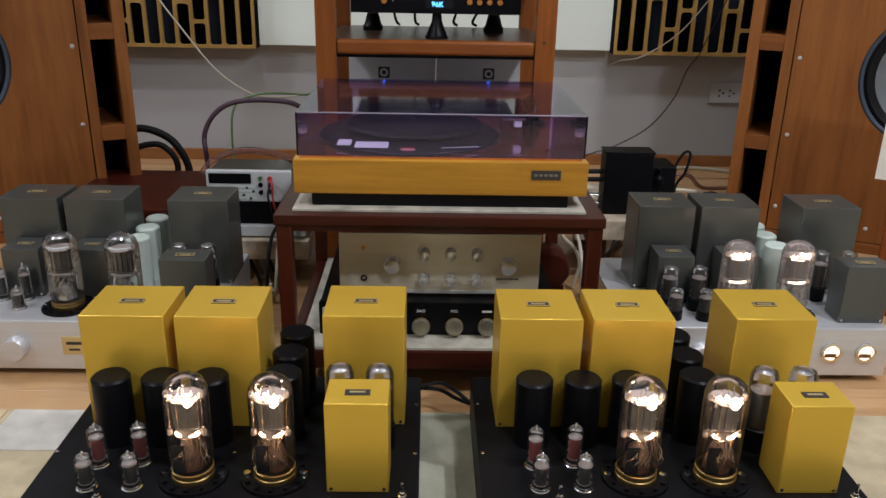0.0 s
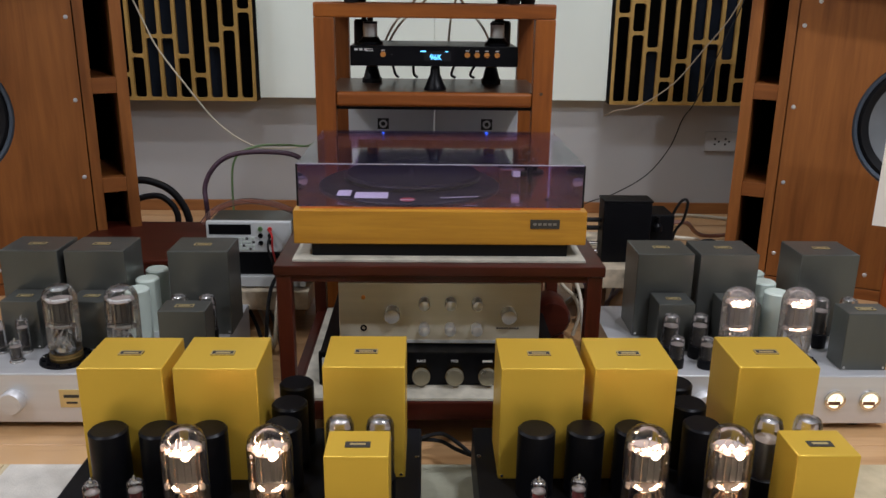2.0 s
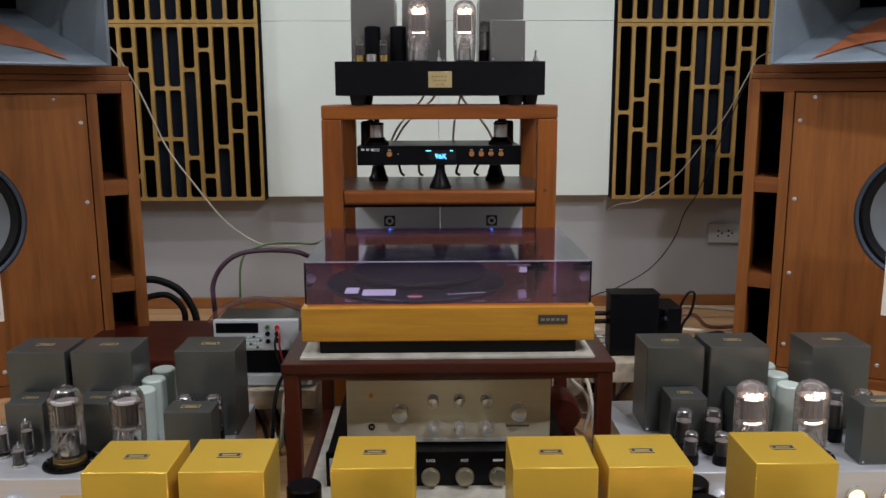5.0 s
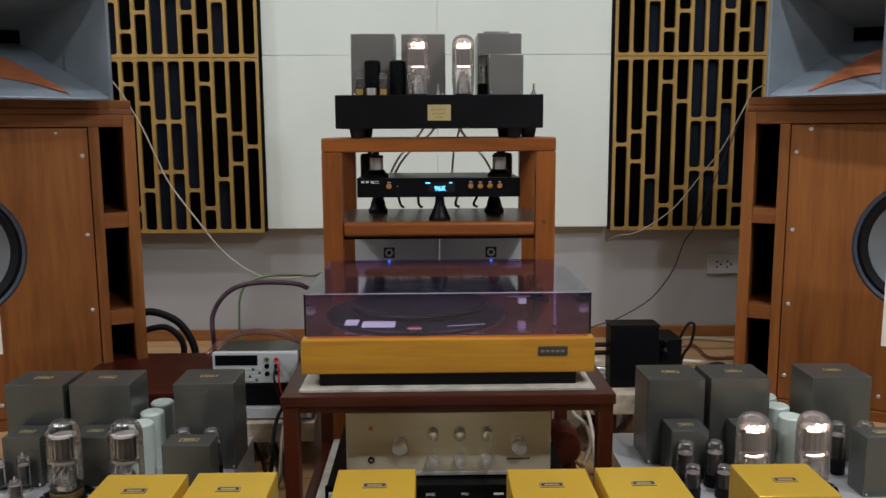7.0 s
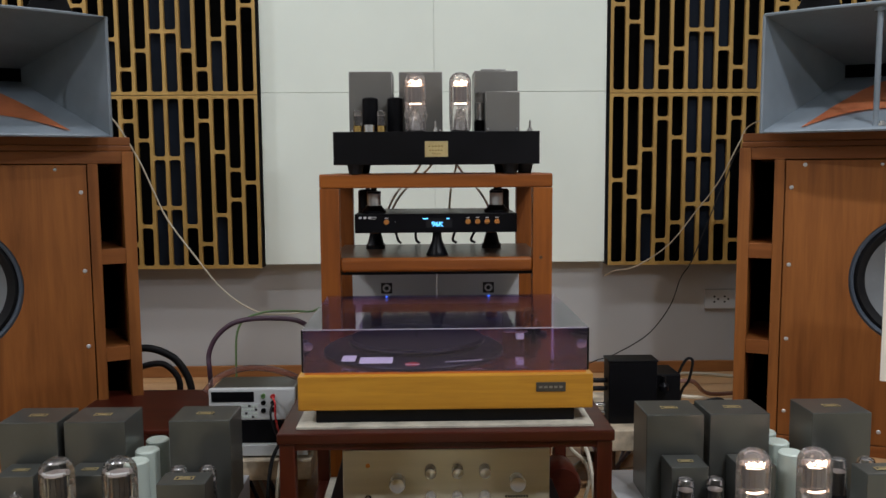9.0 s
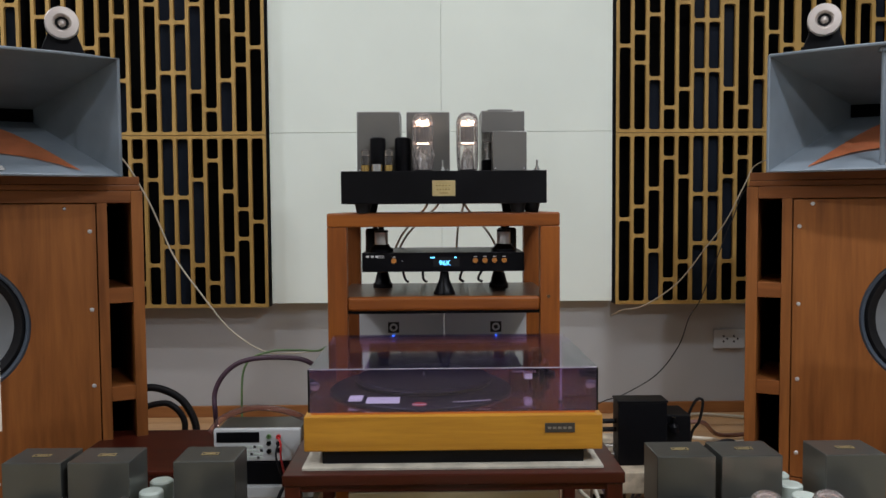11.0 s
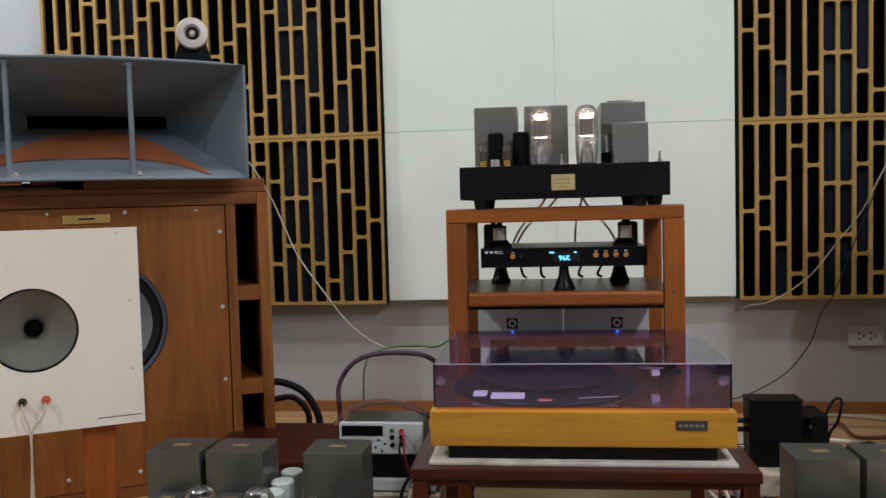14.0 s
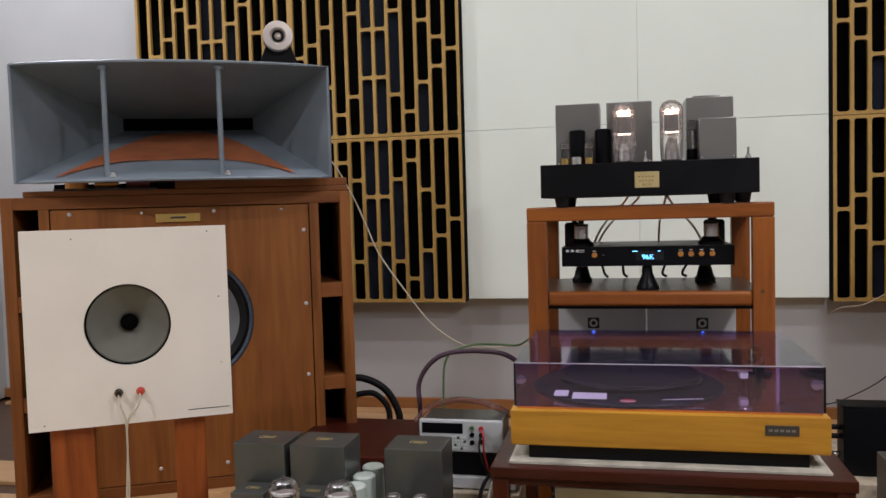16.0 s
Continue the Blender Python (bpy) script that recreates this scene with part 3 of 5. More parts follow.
# ---- white open baffles on posts ----
def baffle(m, lean):
    b = thing("open_baffle_speaker", m, "cream-white square open baffle speaker on two wooden posts", "speaker", "open baffles")
    T = pose(0, 0, 0.318, -lean, 0, 0)
    bm = holed_board(-0.211, 0.211, 0, 0.43, 0.090, -0.004, 0.218, 0, 0.018)
    bmesh.ops.transform(bm, matrix=T, verts=bm.verts)
    part("board", bm, WHITE, b, "cream-white painted board with worn edges")
    def turned(bm):
        bmesh.ops.transform(bm, matrix=T, verts=bm.verts)
        return bm
    d = part("driver", turned(lathe([(0.100, -0.0185), (0.100, -0.024), (0.0915, -0.024), (0.0905, -0.014), (0.086, -0.016)], 48, (-0.004, 0, 0.218), "y")), VOID, b, "dark driver rim set in the board")
    part("cone", turned(lathe([(0.087, -0.017), (0.083, -0.0155), (0.079, -0.019), (0.05, -0.042), (0.022, -0.06)], 48, (-0.004, 0, 0.218), "y")), CONE, d, "grey-green paper cone")
    part("whizzer", turned(lathe([(0.0215, -0.056), (0.017, -0.058), (0.0135, -0.062)], 32, (-0.004, 0, 0.218), "y")), CONE, d)
    part("dust_cap", turned(lathe([(0.02, -0.060), (0.018, -0.048), (0.011, -0.041), (0, -0.039)], 24, (-0.004, 0, 0.218), "y")), VOID, d, "dark dust cap")
    part("magnet", turned(lathe([(0.0, -0.12), (0.06, -0.12), (0.06, -0.09), (0.035, -0.085), (0.03, -0.062), (0.0, -0.062)], 32, (-0.004, 0, 0.218), "y")), BLACK, d)
    for x, mt in ((-0.021, RUBBER), (0.024, REDP)):
        t = part("terminal", turned(lathe([(0.009, 0), (0.009, 0.004), (0.006, 0.005), (0.006, 0.018), (0.0045, 0.02), (0, 0.02)], 16, (x - 0.008, 0, 0.07), "y")), mt, b, "red binding post" if mt is REDP else "black binding post")
        part("ring", turned(lathe([(0.0065, 0.008), (0.0075, 0.008), (0.0075, 0.011), (0.0065, 0.011)], 16, (x - 0.008, 0, 0.07), "y")), BRASS, t)
        part("lead", turned(pipe([(x - 0.008, -0.018, 0.07), (x * 0.8 - 0.008, -0.024, 0.045), (-0.014 + 0.1 * x, -0.02, 0.01), (-0.016, -0.012, -0.06), (-0.02 + 0.1 * x, -0.004, -0.16), (-0.03 - 0.2 * x, 0.0, -0.29)], 0.0022, 6)), IVORY, b, "thin ivory speaker lead")
    for x, z in ((-0.11, 0.41), (0.17, 0.418), (0.19, 0.27), (0.19, 0.12), (-0.18, 0.012)):
        part("nail", turned(lathe([(0.0016, -0.001), (0.0016, 0.0004), (0, 0.0005)], 8, (x, 0, z), "y")), RUBBER, b)
    part("crack", turned(box(0.115, 0.205, -0.0006, 0.0, 0.017, 0.0185)), DARKPR, b, "dark split along the lower edge")
    part("post", box(-0.172, -0.085, 0.022, 0.062, 0, 0.50, 0.003), POST, b)
    part("post", box(0.082, 0.150, 0.022, 0.062, 0, 0.50, 0.003), POST, b)
    part("foot_rail", box(-0.172, 0.150, 0.062, 0.10, 0, 0.04, 0.003), POST, b)
    return b


baffle(pose(-1.12, 1.675, 0, 0, 0, 30), 0)
baffle(pose(1.124, 1.675, 0, 0, 0, -30), 0)


# ---- valves and small amplifier parts ----
def valve(parent, x, y, z, r=0.029, h=0.155, lit=None, socket=True, brass=True):
    """A big power valve: glass bulb with an anode, ceramic posts, wires and a base ring."""
    at = (x, y, z)
    k = h / 0.155
    if brass:
        v = part("valve", lathe([(0.0, 0.0), (r * 0.92, 0.0), (r * 0.97, 0.003), (r * 0.97, 0.010), (r * 0.93, 0.011), (r * 0.93, 0.014), (r * 0.96, 0.015), (r * 0.96, 0.018), (r * 0.88, 0.019)], 28, at), OLDBRASS, parent, "tall glass power valve with a brass base ring" + (", glowing" if lit else ", unlit"))
        foot = 0.018
    else:
        v = part("valve", lathe([(0.0, 0.0), (r * 0.8, 0.0), (r * 0.84, 0.002), (r * 0.84, 0.004), (0, 0.004)], 28, at), SATIN, parent, "tall glass power valve, glowing")
        foot = 0.003
    part("glass_bulb", lathe([(r * 0.90, foot), (r * 0.95, foot + 0.010 * k), (r, 0.04 * k), (r, h - r * 0.95), (r * 0.985, h - r * 0.78), (r * 0.94, h - r * 0.58), (r * 0.84, h - r * 0.36), (r * 0.68, h - r * 0.18), (r * 0.42, h - r * 0.05), (0, h)], 28, at), MILKY if lit is WARMHOT else GLASS, v)
    if not lit:
        part("tip", lathe([(0.004, h - 0.001), (0.003, h + 0.003), (0, h + 0.004)], 10, at), GLASS, v)
    part("anode", box(x - r * 0.62, x + r * 0.60, y - r * 0.26, y + r * 0.3, z + 0.077 * k, z + 0.121 * k, 0.003), PLATEGREY, v)
    for dx in (-0.3, 0.02, 0.32):
        part("anode_rib", lathe([(0.0012, 0.078 * k), (0.0012, 0.120 * k)], 8, (x + r * dx, y - r * 0.27, z)), PLATEGREY, v)
    for zz, rr in ((0.070, 0.66), (0.1235, 0.78)):
        part("mica_disc", lathe([(0, zz * k), (r * rr, zz * k), (r * rr, zz * k + 0.001), (0, zz * k + 0.001)], 9, at), MICA, v)
    for dx in (-0.8, 0.74):
        for zz in (0.073, 0.129):
            part("ceramic_post", lathe([(0, -0.004), (r * 0.13, -0.003), (r * 0.14, 0.002), (r * 0.09, 0.005), (0, 0.005)], 8, (x + r * dx, y - r * 0.2, z + zz * k)), MICA, v)
    for dx, dy in ((-0.8, -0.2), (-0.34, -0.45), (0.74, -0.2), (0.66, -0.5)):
        part("support_wire", pipe([(x + r * dx, y + r * dy, z + 0.070 * k), (x + r * dx * 0.96, y + r * dy, z + 0.10 * k), (x + r * dx, y + r * dy, z + 0.130 * k)], 0.0006, 6, 4), NICKEL if lit else CHROME, v)
    part("stem", lathe([(r * 0.62, foot), (r * 0.6, 0.03 * k), (r * 0.42, 0.05 * k), (0, 0.062 * k)], 18, at), STEMB if lit is HOT else GETTER, v)
    rn = random.Random(int((x + 3) * 1000))
    for q in range(14):
        a = rn.uniform(-0.6, 0.75)
        part("stem_wire", pipe([(x + r * a, y - r * 0.4, z + 0.024 * k), (x + r * (a + rn.uniform(-0.4, 0.4)), y - r * 0.66, z + rn.uniform(0.03, 0.042) * k), (x + r * (a + rn.uniform(-0.4, 0.4)), y - r * 0.6, z + rn.uniform(0.045, 0.056) * k), (x + r * a * 0.8, y - r * 0.3, z + 0.070 * k)], 0.0007, 6, 5), NICKEL if lit is HOT else CHROME, v)
    if lit is HOT:
        part("side_shield", box(x - r * 0.70, x - r * 0.10, y - r * 0.64, y - r * 0.57, z + 0.019, z + 0.060 * k, 0.001), RUBBER, v)
    if lit:
        bm = bmesh.new()
        wide = 0.5
        for q in range(6):
            dx, dz = -wide + 2 * wide * q / 5 + rn.uniform(-0.05, 0.05), rn.uniform(-0.003, 0.003)
            pipe([(x + r * dx - 0.003, y - r * 0.3, z + 0.125 * k + dz), (x + r * dx + rn.uniform(-0.002, 0.002), y - r * 0.44, z + 0.1325 * k + dz), (x + r * dx + 0.003, y - r * 0.3, z + 0.126 * k + dz)], rn.uniform(0.0007, 0.0011), 6, 4, bm)
        if lit is HOT:
            pipe([(x - r * 0.02, y - r * 0.48, z + 0.124 * k), (x + r * 0.22, y - r * 0.55, z + 0.118 * k), (x + r * 0.45, y - r * 0.46, z + 0.124 * k)], 0.0021, 6, 5, bm)
        else:
            for zz in (0.121, 0.126):
                pipe([(x - r * 0.55, y - r * 0.34, z + zz * k), (x, y - r * 0.44, z + (zz - 0.001) * k), (x + r * 0.52, y - r * 0.34, z + zz * k)], 0.0015, 6, 5, bm)
        for q in range(7):
            bx, bz = rn.uniform(-0.5, 0.55), rn.uniform(0.122, 0.132)
            lathe([(0, -0.0021), (0.0016, -0.0011), (0.0018, 0.0006), (0.0010, 0.0018), (0, 0.0021)], 8, (x + r * bx, y - r * 0.55, z + bz * k), "z", bm)
        part("glowing_filament", bm, lit, v, "white-hot filament")
        for q in range(9):
            bx, by, bz = rn.uniform(-0.72, 0.68), rn.uniform(-0.62, -0.3), rn.uniform(0.123, 0.136)
            part("ceramic_bead", lathe([(0, -0.0024), (0.0019, -0.0014), (0.0022, 0.0006), (0.0012, 0.0024), (0, 0.0026)], 8, (x + r * bx, y + r * by, z + bz * k)), MICA, v)
        for q in range(4):
            bx = rn.uniform(-0.5, 0.5)
            part("hanger_wire", pipe([(x + r * bx, y - r * 0.3, z + 0.128 * k), (x + r * bx * 0.8, y - r * 0.2, z + 0.139 * k), (x + r * bx * 0.5 + 0.003, y - r * 0.1, z + 0.142 * k)], 0.0005, 6, 4), CHROME, v)
        bm = bmesh.new()
        if lit is WARMHOT:
            pipe([(x - r * 0.52, y - r * 0.34, z + 0.0735 * k), (x - r * 0.1, y - r * 0.42, z + 0.0725 * k), (x + r * 0.52, y - r * 0.34, z + 0.0735 * k)], 0.0015, 6, 6, bm)
        else:
            pipe([(x - r * 0.5, y - r * 0.34, z + 0.0752 * k), (x - r * 0.25, y - r * 0.42, z + 0.0695 * k), (x + r * 0.05, y - r * 0.44, z + 0.0690 * k), (x + r * 0.3, y - r * 0.42, z + 0.0715 * k), (x + r * 0.56, y - r * 0.34, z + 0.0765 * k)], 0.0019, 6, 6, bm)
        part("glowing_filament", bm, lit, v, "white-hot filament")
    else:
        part("getter", lathe([(r * 0.55, h - r * 0.28), (r * 0.4, h - r * 0.18), (0, h - r * 0.12)], 18, at), GETTER, v)
        for zz in (0.073, 0.1265):
            part("white_spacer", pipe([(x - r * 0.7, y - r * 0.3, z + zz * k + 0.001), (x - r * 0.2, y - r * 0.36, z + zz * k - 0.002), (x + r * 0.3, y - r * 0.36, z + zz * k), (x + r * 0.7, y - r * 0.3, z + zz * k + 0.001)], 0.0026, 6, 5), LABEL, v)
    if socket:
        s = part("valve_socket", lathe([(r * 0.97, 0.0), (r * 0.97, 0.004), (r * 1.55, 0.004), (r * 1.58, 0.0)], 32, at), SATIN, parent)
        for a in range(12):
            part("rivet", lathe([(0.0035 if a % 6 else 0.0055, 0.004), (0.0035 if a % 6 else 0.005, 0.0075), (0, 0.008)], 8, (x + r * 1.3 * math.cos(a * math.pi / 6), y + r * 1.3 * math.sin(a * math.pi / 6), z)), CHROME if a % 6 == 0 else SATIN, s)
    return v


def small_valve(parent, x, y, z, r=0.0115, h=0.055, core=PLATEGREY, base=None, tip=True, cap=False):
    at = (x, y, z)
    v = part("small_valve", lathe([(0, 0), (r * 1.2, 0), (r * 1.2, 0.002), (r * 1.02, 0.003), (r * 1.02, 0.005), (r * 0.9, 0.006)] if base is None else [(0, 0), (r * 1.08, 0), (r * 1.08, h * 0.28), (r * 0.9, h * 0.3)], 18, at), base or CHROME, parent, "small glass valve")
    part("glass_bulb", lathe([(r, 0.005), (r, h - r * 0.6), (r * 0.86, h - r * 0.22), (r * 0.5, h - r * 0.04), (0, h)], 18, at), GLASS, v)
    part("anode", lathe([(0, h * 0.2), (r * 0.7, h * 0.2), (r * 0.7, h * 0.72), (0, h * 0.72)], 10, at), core, v)
    for zz in (0.19, 0.73):
        part("mica_disc", lathe([(0, h * zz), (r * 0.85, h * zz), (r * 0.85, h * zz + 0.0008), (0, h * zz + 0.0008)], 12, at), MICA, v)
    part("getter", lathe([(r * 0.66, h - r * 0.24), (r * 0.46, h - r * 0.12), (r * 0.2, h - r * 0.08), (0, h - r * 0.07)], 18, at), GETTER, v, "silvered top")
    if tip:
        part("tip", lathe([(0.0028, h - 0.001), (0.002, h + 0.005), (0, h + 0.007)], 8, at), CHROME if cap else GLASS, v)
    return v


def can(parent, x0, x1, y0, y1, z0, z1, material, plate=True, rim=None):
    c = part("transformer_can", box(x0, x1, y0, y1, z0, z1, 0.002), material, parent)
    if plate:
        cx, cy = (x0 + x1) / 2, (y0 + y1) / 2 - 0.004
        w = min(0.017, (x1 - x0) * 0.2)
        p = part("name_plate", box(cx - w, cx + w, cy - w * 0.42, cy + w * 0.42, z1 - 0.001, z1 + 0.0012, 0.0004), DARKPR, c, "small black and gold plate")
        if rim:
            bm = bmesh.new()
            for a0, a1, b0, b1 in ((-w, w, -w * 0.42, -w * 0.32), (-w, w, w * 0.32, w * 0.42), (-w, -w * 0.9, -w * 0.32, w * 0.32), (w * 0.9, w, -w * 0.32, w * 0.32)):
                box(cx + a0, cx + a1, cy + b0, cy + b1, z1 + 0.001, z1 + 0.0018, bm=bm)
            part("plate_rim", bm, rim, p)
        part("plate_print", box(cx - w * 0.62, cx + w * 0.62, cy - w * 0.12, cy + w * 0.12, z1 + 0.001, z1 + 0.0016), PLATE, p)
    for sx, sy in ((x0 + 0.006, y0), (x1 - 0.006, y0)):
        part("screw", lathe([(0.0025, -0.001), (0.0025, 0.0008), (0, 0.001)], 8, (sx, sy, z0 + 0.006), "y"), CHROME, c)
    return c


def capacitor(parent, x, y, z, r, h, material):
    return part("capacitor", lathe([(0, 0), (r, 0), (r, h - 0.003), (r - 0.003, h), (0, h)], 32, (x, y, z)), material, parent)


def toggle(parent, x, y, z):
    t = part("toggle_switch", lathe([(0.006, 0), (0.006, 0.005), (0.004, 0.006), (0.004, 0.009), (0, 0.01)], 12, (x, y, z)), CHROME, parent)
    part("lever", pipe([(x, y, z + 0.008), (x, y - 0.002, z + 0.024)], 0.0022, 8, 0), CHROME, t)


# ---- the two gold monoblocks on the rug ----
def gold_amp():
    a = thing("valve_amplifier", (0, 0, 0), "black valve amplifier with mustard-gold transformer cans and glowing valves", "amplifier", "gold amplifiers")
    part("chassis", box(-0.541, -0.030, 0.895, 1.29, 0.022, 0.10, 0.003), BLACK, a)
    for x in (-0.51, -0.06):
        for y in (0.93, 1.25):
            part("foot", lathe([(0.018, 0.0), (0.02, 0.006), (0.02, 0.022), (0, 0.022)], 18, (x, y, 0)), RUBBER, a)
    for x0, x1, y0, y1 in ((-0.511, -0.392, 1.137, 1.247), (-0.378, -0.260, 1.137, 1.25), (-0.170, -0.053, 1.144, 1.256)):
        can(a, x0, x1, y0, y1, 0.10, 0.278, GOLD, rim=PLATE)
    can(a, -0.150, -0.069, 0.983, 1.048, 0.10, 0.2325, GOLD)
    for x, y in ((-0.462, 1.104), (-0.393, 1.105), (-0.325, 1.106), (-0.2246, 1.118), (-0.2245, 1.182), (-0.2245, 1.249)):
        capacitor(a, x, y, 0.10, 0.0265, 0.103, SATIN)
    for x, y in ((-0.331, 1.015), (-0.2225, 1.016)):
        valve(a, x, y, 0.10, lit=HOT)
    for x, y in ((-0.465, 1.040), (-0.410, 1.046)):
        small_valve(a, x, y, 0.10, 0.0115, 0.060, REDPL, cap=True)
    for x, y in ((-0.463, 0.990), (-0.405, 0.992)):
        small_valve(a, x, y, 0.10, 0.0115, 0.050, PLATEGREY, cap=True)
    for x in (-0.141, -0.086):
        small_valve(a, x, 1.092, 0.10, 0.0195, 0.128, PLATEGREY, SATIN, tip=False)
    toggle(a, -0.051, 0.972, 0.10)
    toggle(a, -0.441, 0.965, 0.10)
    for x in (-0.535, -0.29, -0.036):
        for y in (1.07, 1.2):
            part("screw", lathe([(0.003, 0), (0.003, 0.0012), (0, 0.002)], 8, (x, y, 0.10)), CHROME, a)
    return a


ga = gold_amp()
copy_thing(ga, pose(0.594, 0.003, 0))


# ---- the two grey amplifiers on the floor ----
def grey_amp(m, lit):
    a = thing("valve_amplifier", m, "silver valve amplifier, dark grey transformer cans, " + ("valves glowing, meters lit" if lit else "valves unlit"), "amplifier", "grey amplifiers")
    part("chassis", box(-0.25, 0.25, 1.474, 1.826, 0.018, 0.111, 0.002), SILVER, a)
    f = part("front_panel", box(-0.253, 0.253, 1.46, 1.474, 0.014, 0.113, 0.003), SILVER, a)
    for x in (-0.2, 0.2):
        for y in (1.5, 1.79):
            part("foot", lathe([(0.018, 0.0), (0.018, 0.018), (0, 0.018)], 18, (x, y, 0)), RUBBER, a)
    k = part("knob", lathe([(0.022, 0), (0.022, 0.018), (0.020, 0.021), (0, 0.021)], 32, (-0.105, 1.46, 0.061), "y"), SILVER, a)
    p = part("name_plate", box(-0.022, 0.022, 1.4585, 1.4605, 0.046, 0.082, 0.0005), PLATE, a, "brass plate")
    part("plate_print", box(-0.014, 0.014, 1.458, 1.4586, 0.066, 0.072), DARKPR, p)
    part("plate_print", box(-0.010, 0.010, 1.458, 1.4586, 0.054, 0.058), DARKPR, p)
    for x in (0.142, 0.208):
        mt = part("meter", lathe([(0.020, 0.0), (0.020, 0.004), (0.0150, 0.0045), (0.0145, 0.001)], 32, (x, 1.46, 0.064), "y"), CHROME, a, "round lit meter")
        part("meter_face", lathe([(0.0145, 0.001), (0, 0.001)], 32, (x, 1.46, 0.064), "y"), METER if lit else CREAM, mt)
        part("lower_mask", box(x - 0.0115, x + 0.0115, 1.4583, 1.4588, 0.0535, 0.0615, 0.0002), STEMB, mt)
        part("needle", pipe([(x, 1.458, 0.061), (x + 0.005, 1.458, 0.074)], 0.0004, 6, 0), DARKPR, mt)
    for x0, x1 in ((-0.198, -0.083), (-0.071, 0.049), (0.134, 0.256 - 0.002)):
        can(a, x0, x1, 1.652, 1.754, 0.111, 0.289, GREY, rim=PLATE)
    for x0 in (-0.170, -0.040):
        can(a, x0, x0 + 0.072, 1.576, 1.646, 0.111, 0.21, GREY, rim=PLATE)
    can(a, 0.160, 0.247, 1.490, 1.548, 0.111, 0.225, GREY, rim=PLATE)
    for y in (1.622, 1.685, 1.748):
        capacitor(a, 0.079, y, 0.111, 0.0235, 0.111, MINT)
    for x in (-0.032, 0.082):
        valve(a, x, 1.53, 0.111, 0.031, 0.151, WARMHOT if lit else None)
    for x in (0.165, 0.220):
        small_valve(a, x, 1.605, 0.111, 0.017, 0.104, PLATEGREY, SATIN, tip=False)
    if lit:
        for x, y, r, h in ((-0.152, 1.548, 0.0165, 0.090), (-0.095, 1.55, 0.0165, 0.090), (-0.150, 1.506, 0.014, 0.062), (-0.094, 1.502, 0.014, 0.062)):
            small_valve(a, x, y, 0.111, r, h, PLATEGREY, SATIN, tip=False)
    else:
        for x, y, h in ((-0.170, 1.558, 0.066), (-0.120, 1.518, 0.042), (-0.125, 1.562, 0.070)):
            small_valve(a, x, y, 0.111, 0.0115, h, PLATEGREY, cap=True)
    return a


grey_amp(pose(-0.675, 0, 0), False)
grey_amp(pose(0.602, 0.0, 0), True)

# ---- the low mahogany table with turntable and preamplifiers ----
tb = thing("low_table", (0, 0, 0), "low dark mahogany table with square legs and a lower shelf", "table")
TX0, TX1, TY0, TY1, TZ = -0.278, 0.277, 1.398, 1.872, 0.345
for x in (TX0, TX1 - 0.026):
    for y in (TY0, TY1 - 0.026):
        part("leg", box(x, x + 0.026, y, y + 0.026, 0, TZ - 0.018, 0.002), MAHOGZ, tb)
part("top_frame", box(TX0 - 0.003, TX1 + 0.003, TY0 - 0.004, TY1 + 0.003, TZ - 0.018, TZ, 0.0018), MAHOG, tb)
for y in (TY0 + 0.003, TY1 - 0.021):
    part("apron", box(TX0 + 0.026, TX1 - 0.026, y, y + 0.018, TZ - 0.030, TZ - 0.018), MAHOG, tb)
    part("lower_rail", box(TX0 + 0.026, TX1 - 0.026, y, y + 0.018, 0.053, 0.088, 0.002), MAHOG, tb)
for x in (TX0 + 0.004, TX1 - 0.022):
    part("lower_rail", box(x, x + 0.018, TY0 + 0.026, TY1 - 0.026, 0.053, 0.088, 0.002), MAHOG, tb)
part("lower_shelf", box(TX0 + 0.022, TX1 - 0.022, TY0 + 0.021, TY1 - 0.021, 0.074, 0.088), MAHOG, tb)
mat = part("stone_mat", box(-0.252, 0.249, 1.416, 1.85, TZ, TZ + 0.005, 0.001), STONE)
tagged(mat, "cream speckled stone slab lying on the table", "slab", "stone slabs")
mat = part("stone_mat", box(-0.250, 0.235, 1.405, 1.85, 0.0885, 0.0945, 0.001), STONE)
tagged(mat, "cream speckled stone slab on the lower shelf", "slab", "stone slabs")

tt = thing("turntable", (0, 0, 0), "turntable with honey wood plinth and smoked violet dust cover", "turntable")
part("base", box(-0.221, 0.220, 1.438, 1.80, TZ + 0.005, 0.374, 0.002), SATIN, tt, "black recessed base")
pl = part("plinth", box(-0.25, 0.25, 1.43, 1.83, 0.373, 0.432, 0.002), HONEY, tt, "honey-coloured varnished wood")
bp = part("maker_plate", box(0.153, 0.203, 1.4282, 1.431, 0.4025, 0.4185, 0.0005), DARKPR, pl, "small black plate")
for i in range(5):
    part("plate_print", box(0.1575 + i * 0.0085, 0.1635 + i * 0.0085, 1.4278, 1.4282, 0.4085, 0.4125, 0.0002), TAUPE, bp)
part("top_board", box(-0.240, 0.240, 1.4445, 1.8, 0.432, 0.436), REDWOOD, tt, "red-brown wooden top board")
mo = part("motor_base", lathe([(0, 0.0), (0.170, 0.0), (0.170, 0.004), (0.164, 0.008), (0, 0.008)], 72, (-0.057, 1.613, 0.436)), NAVY, tt, "black round motor base")
for x0, x1, y0, y1 in ((-0.182, -0.158, 1.487, 1.530), (-0.150, -0.092, 1.470, 1.515)):
    part("label", box(x0, x1, y0, y1, 0.444, 0.4446), LABEL, mo, "white paper label")
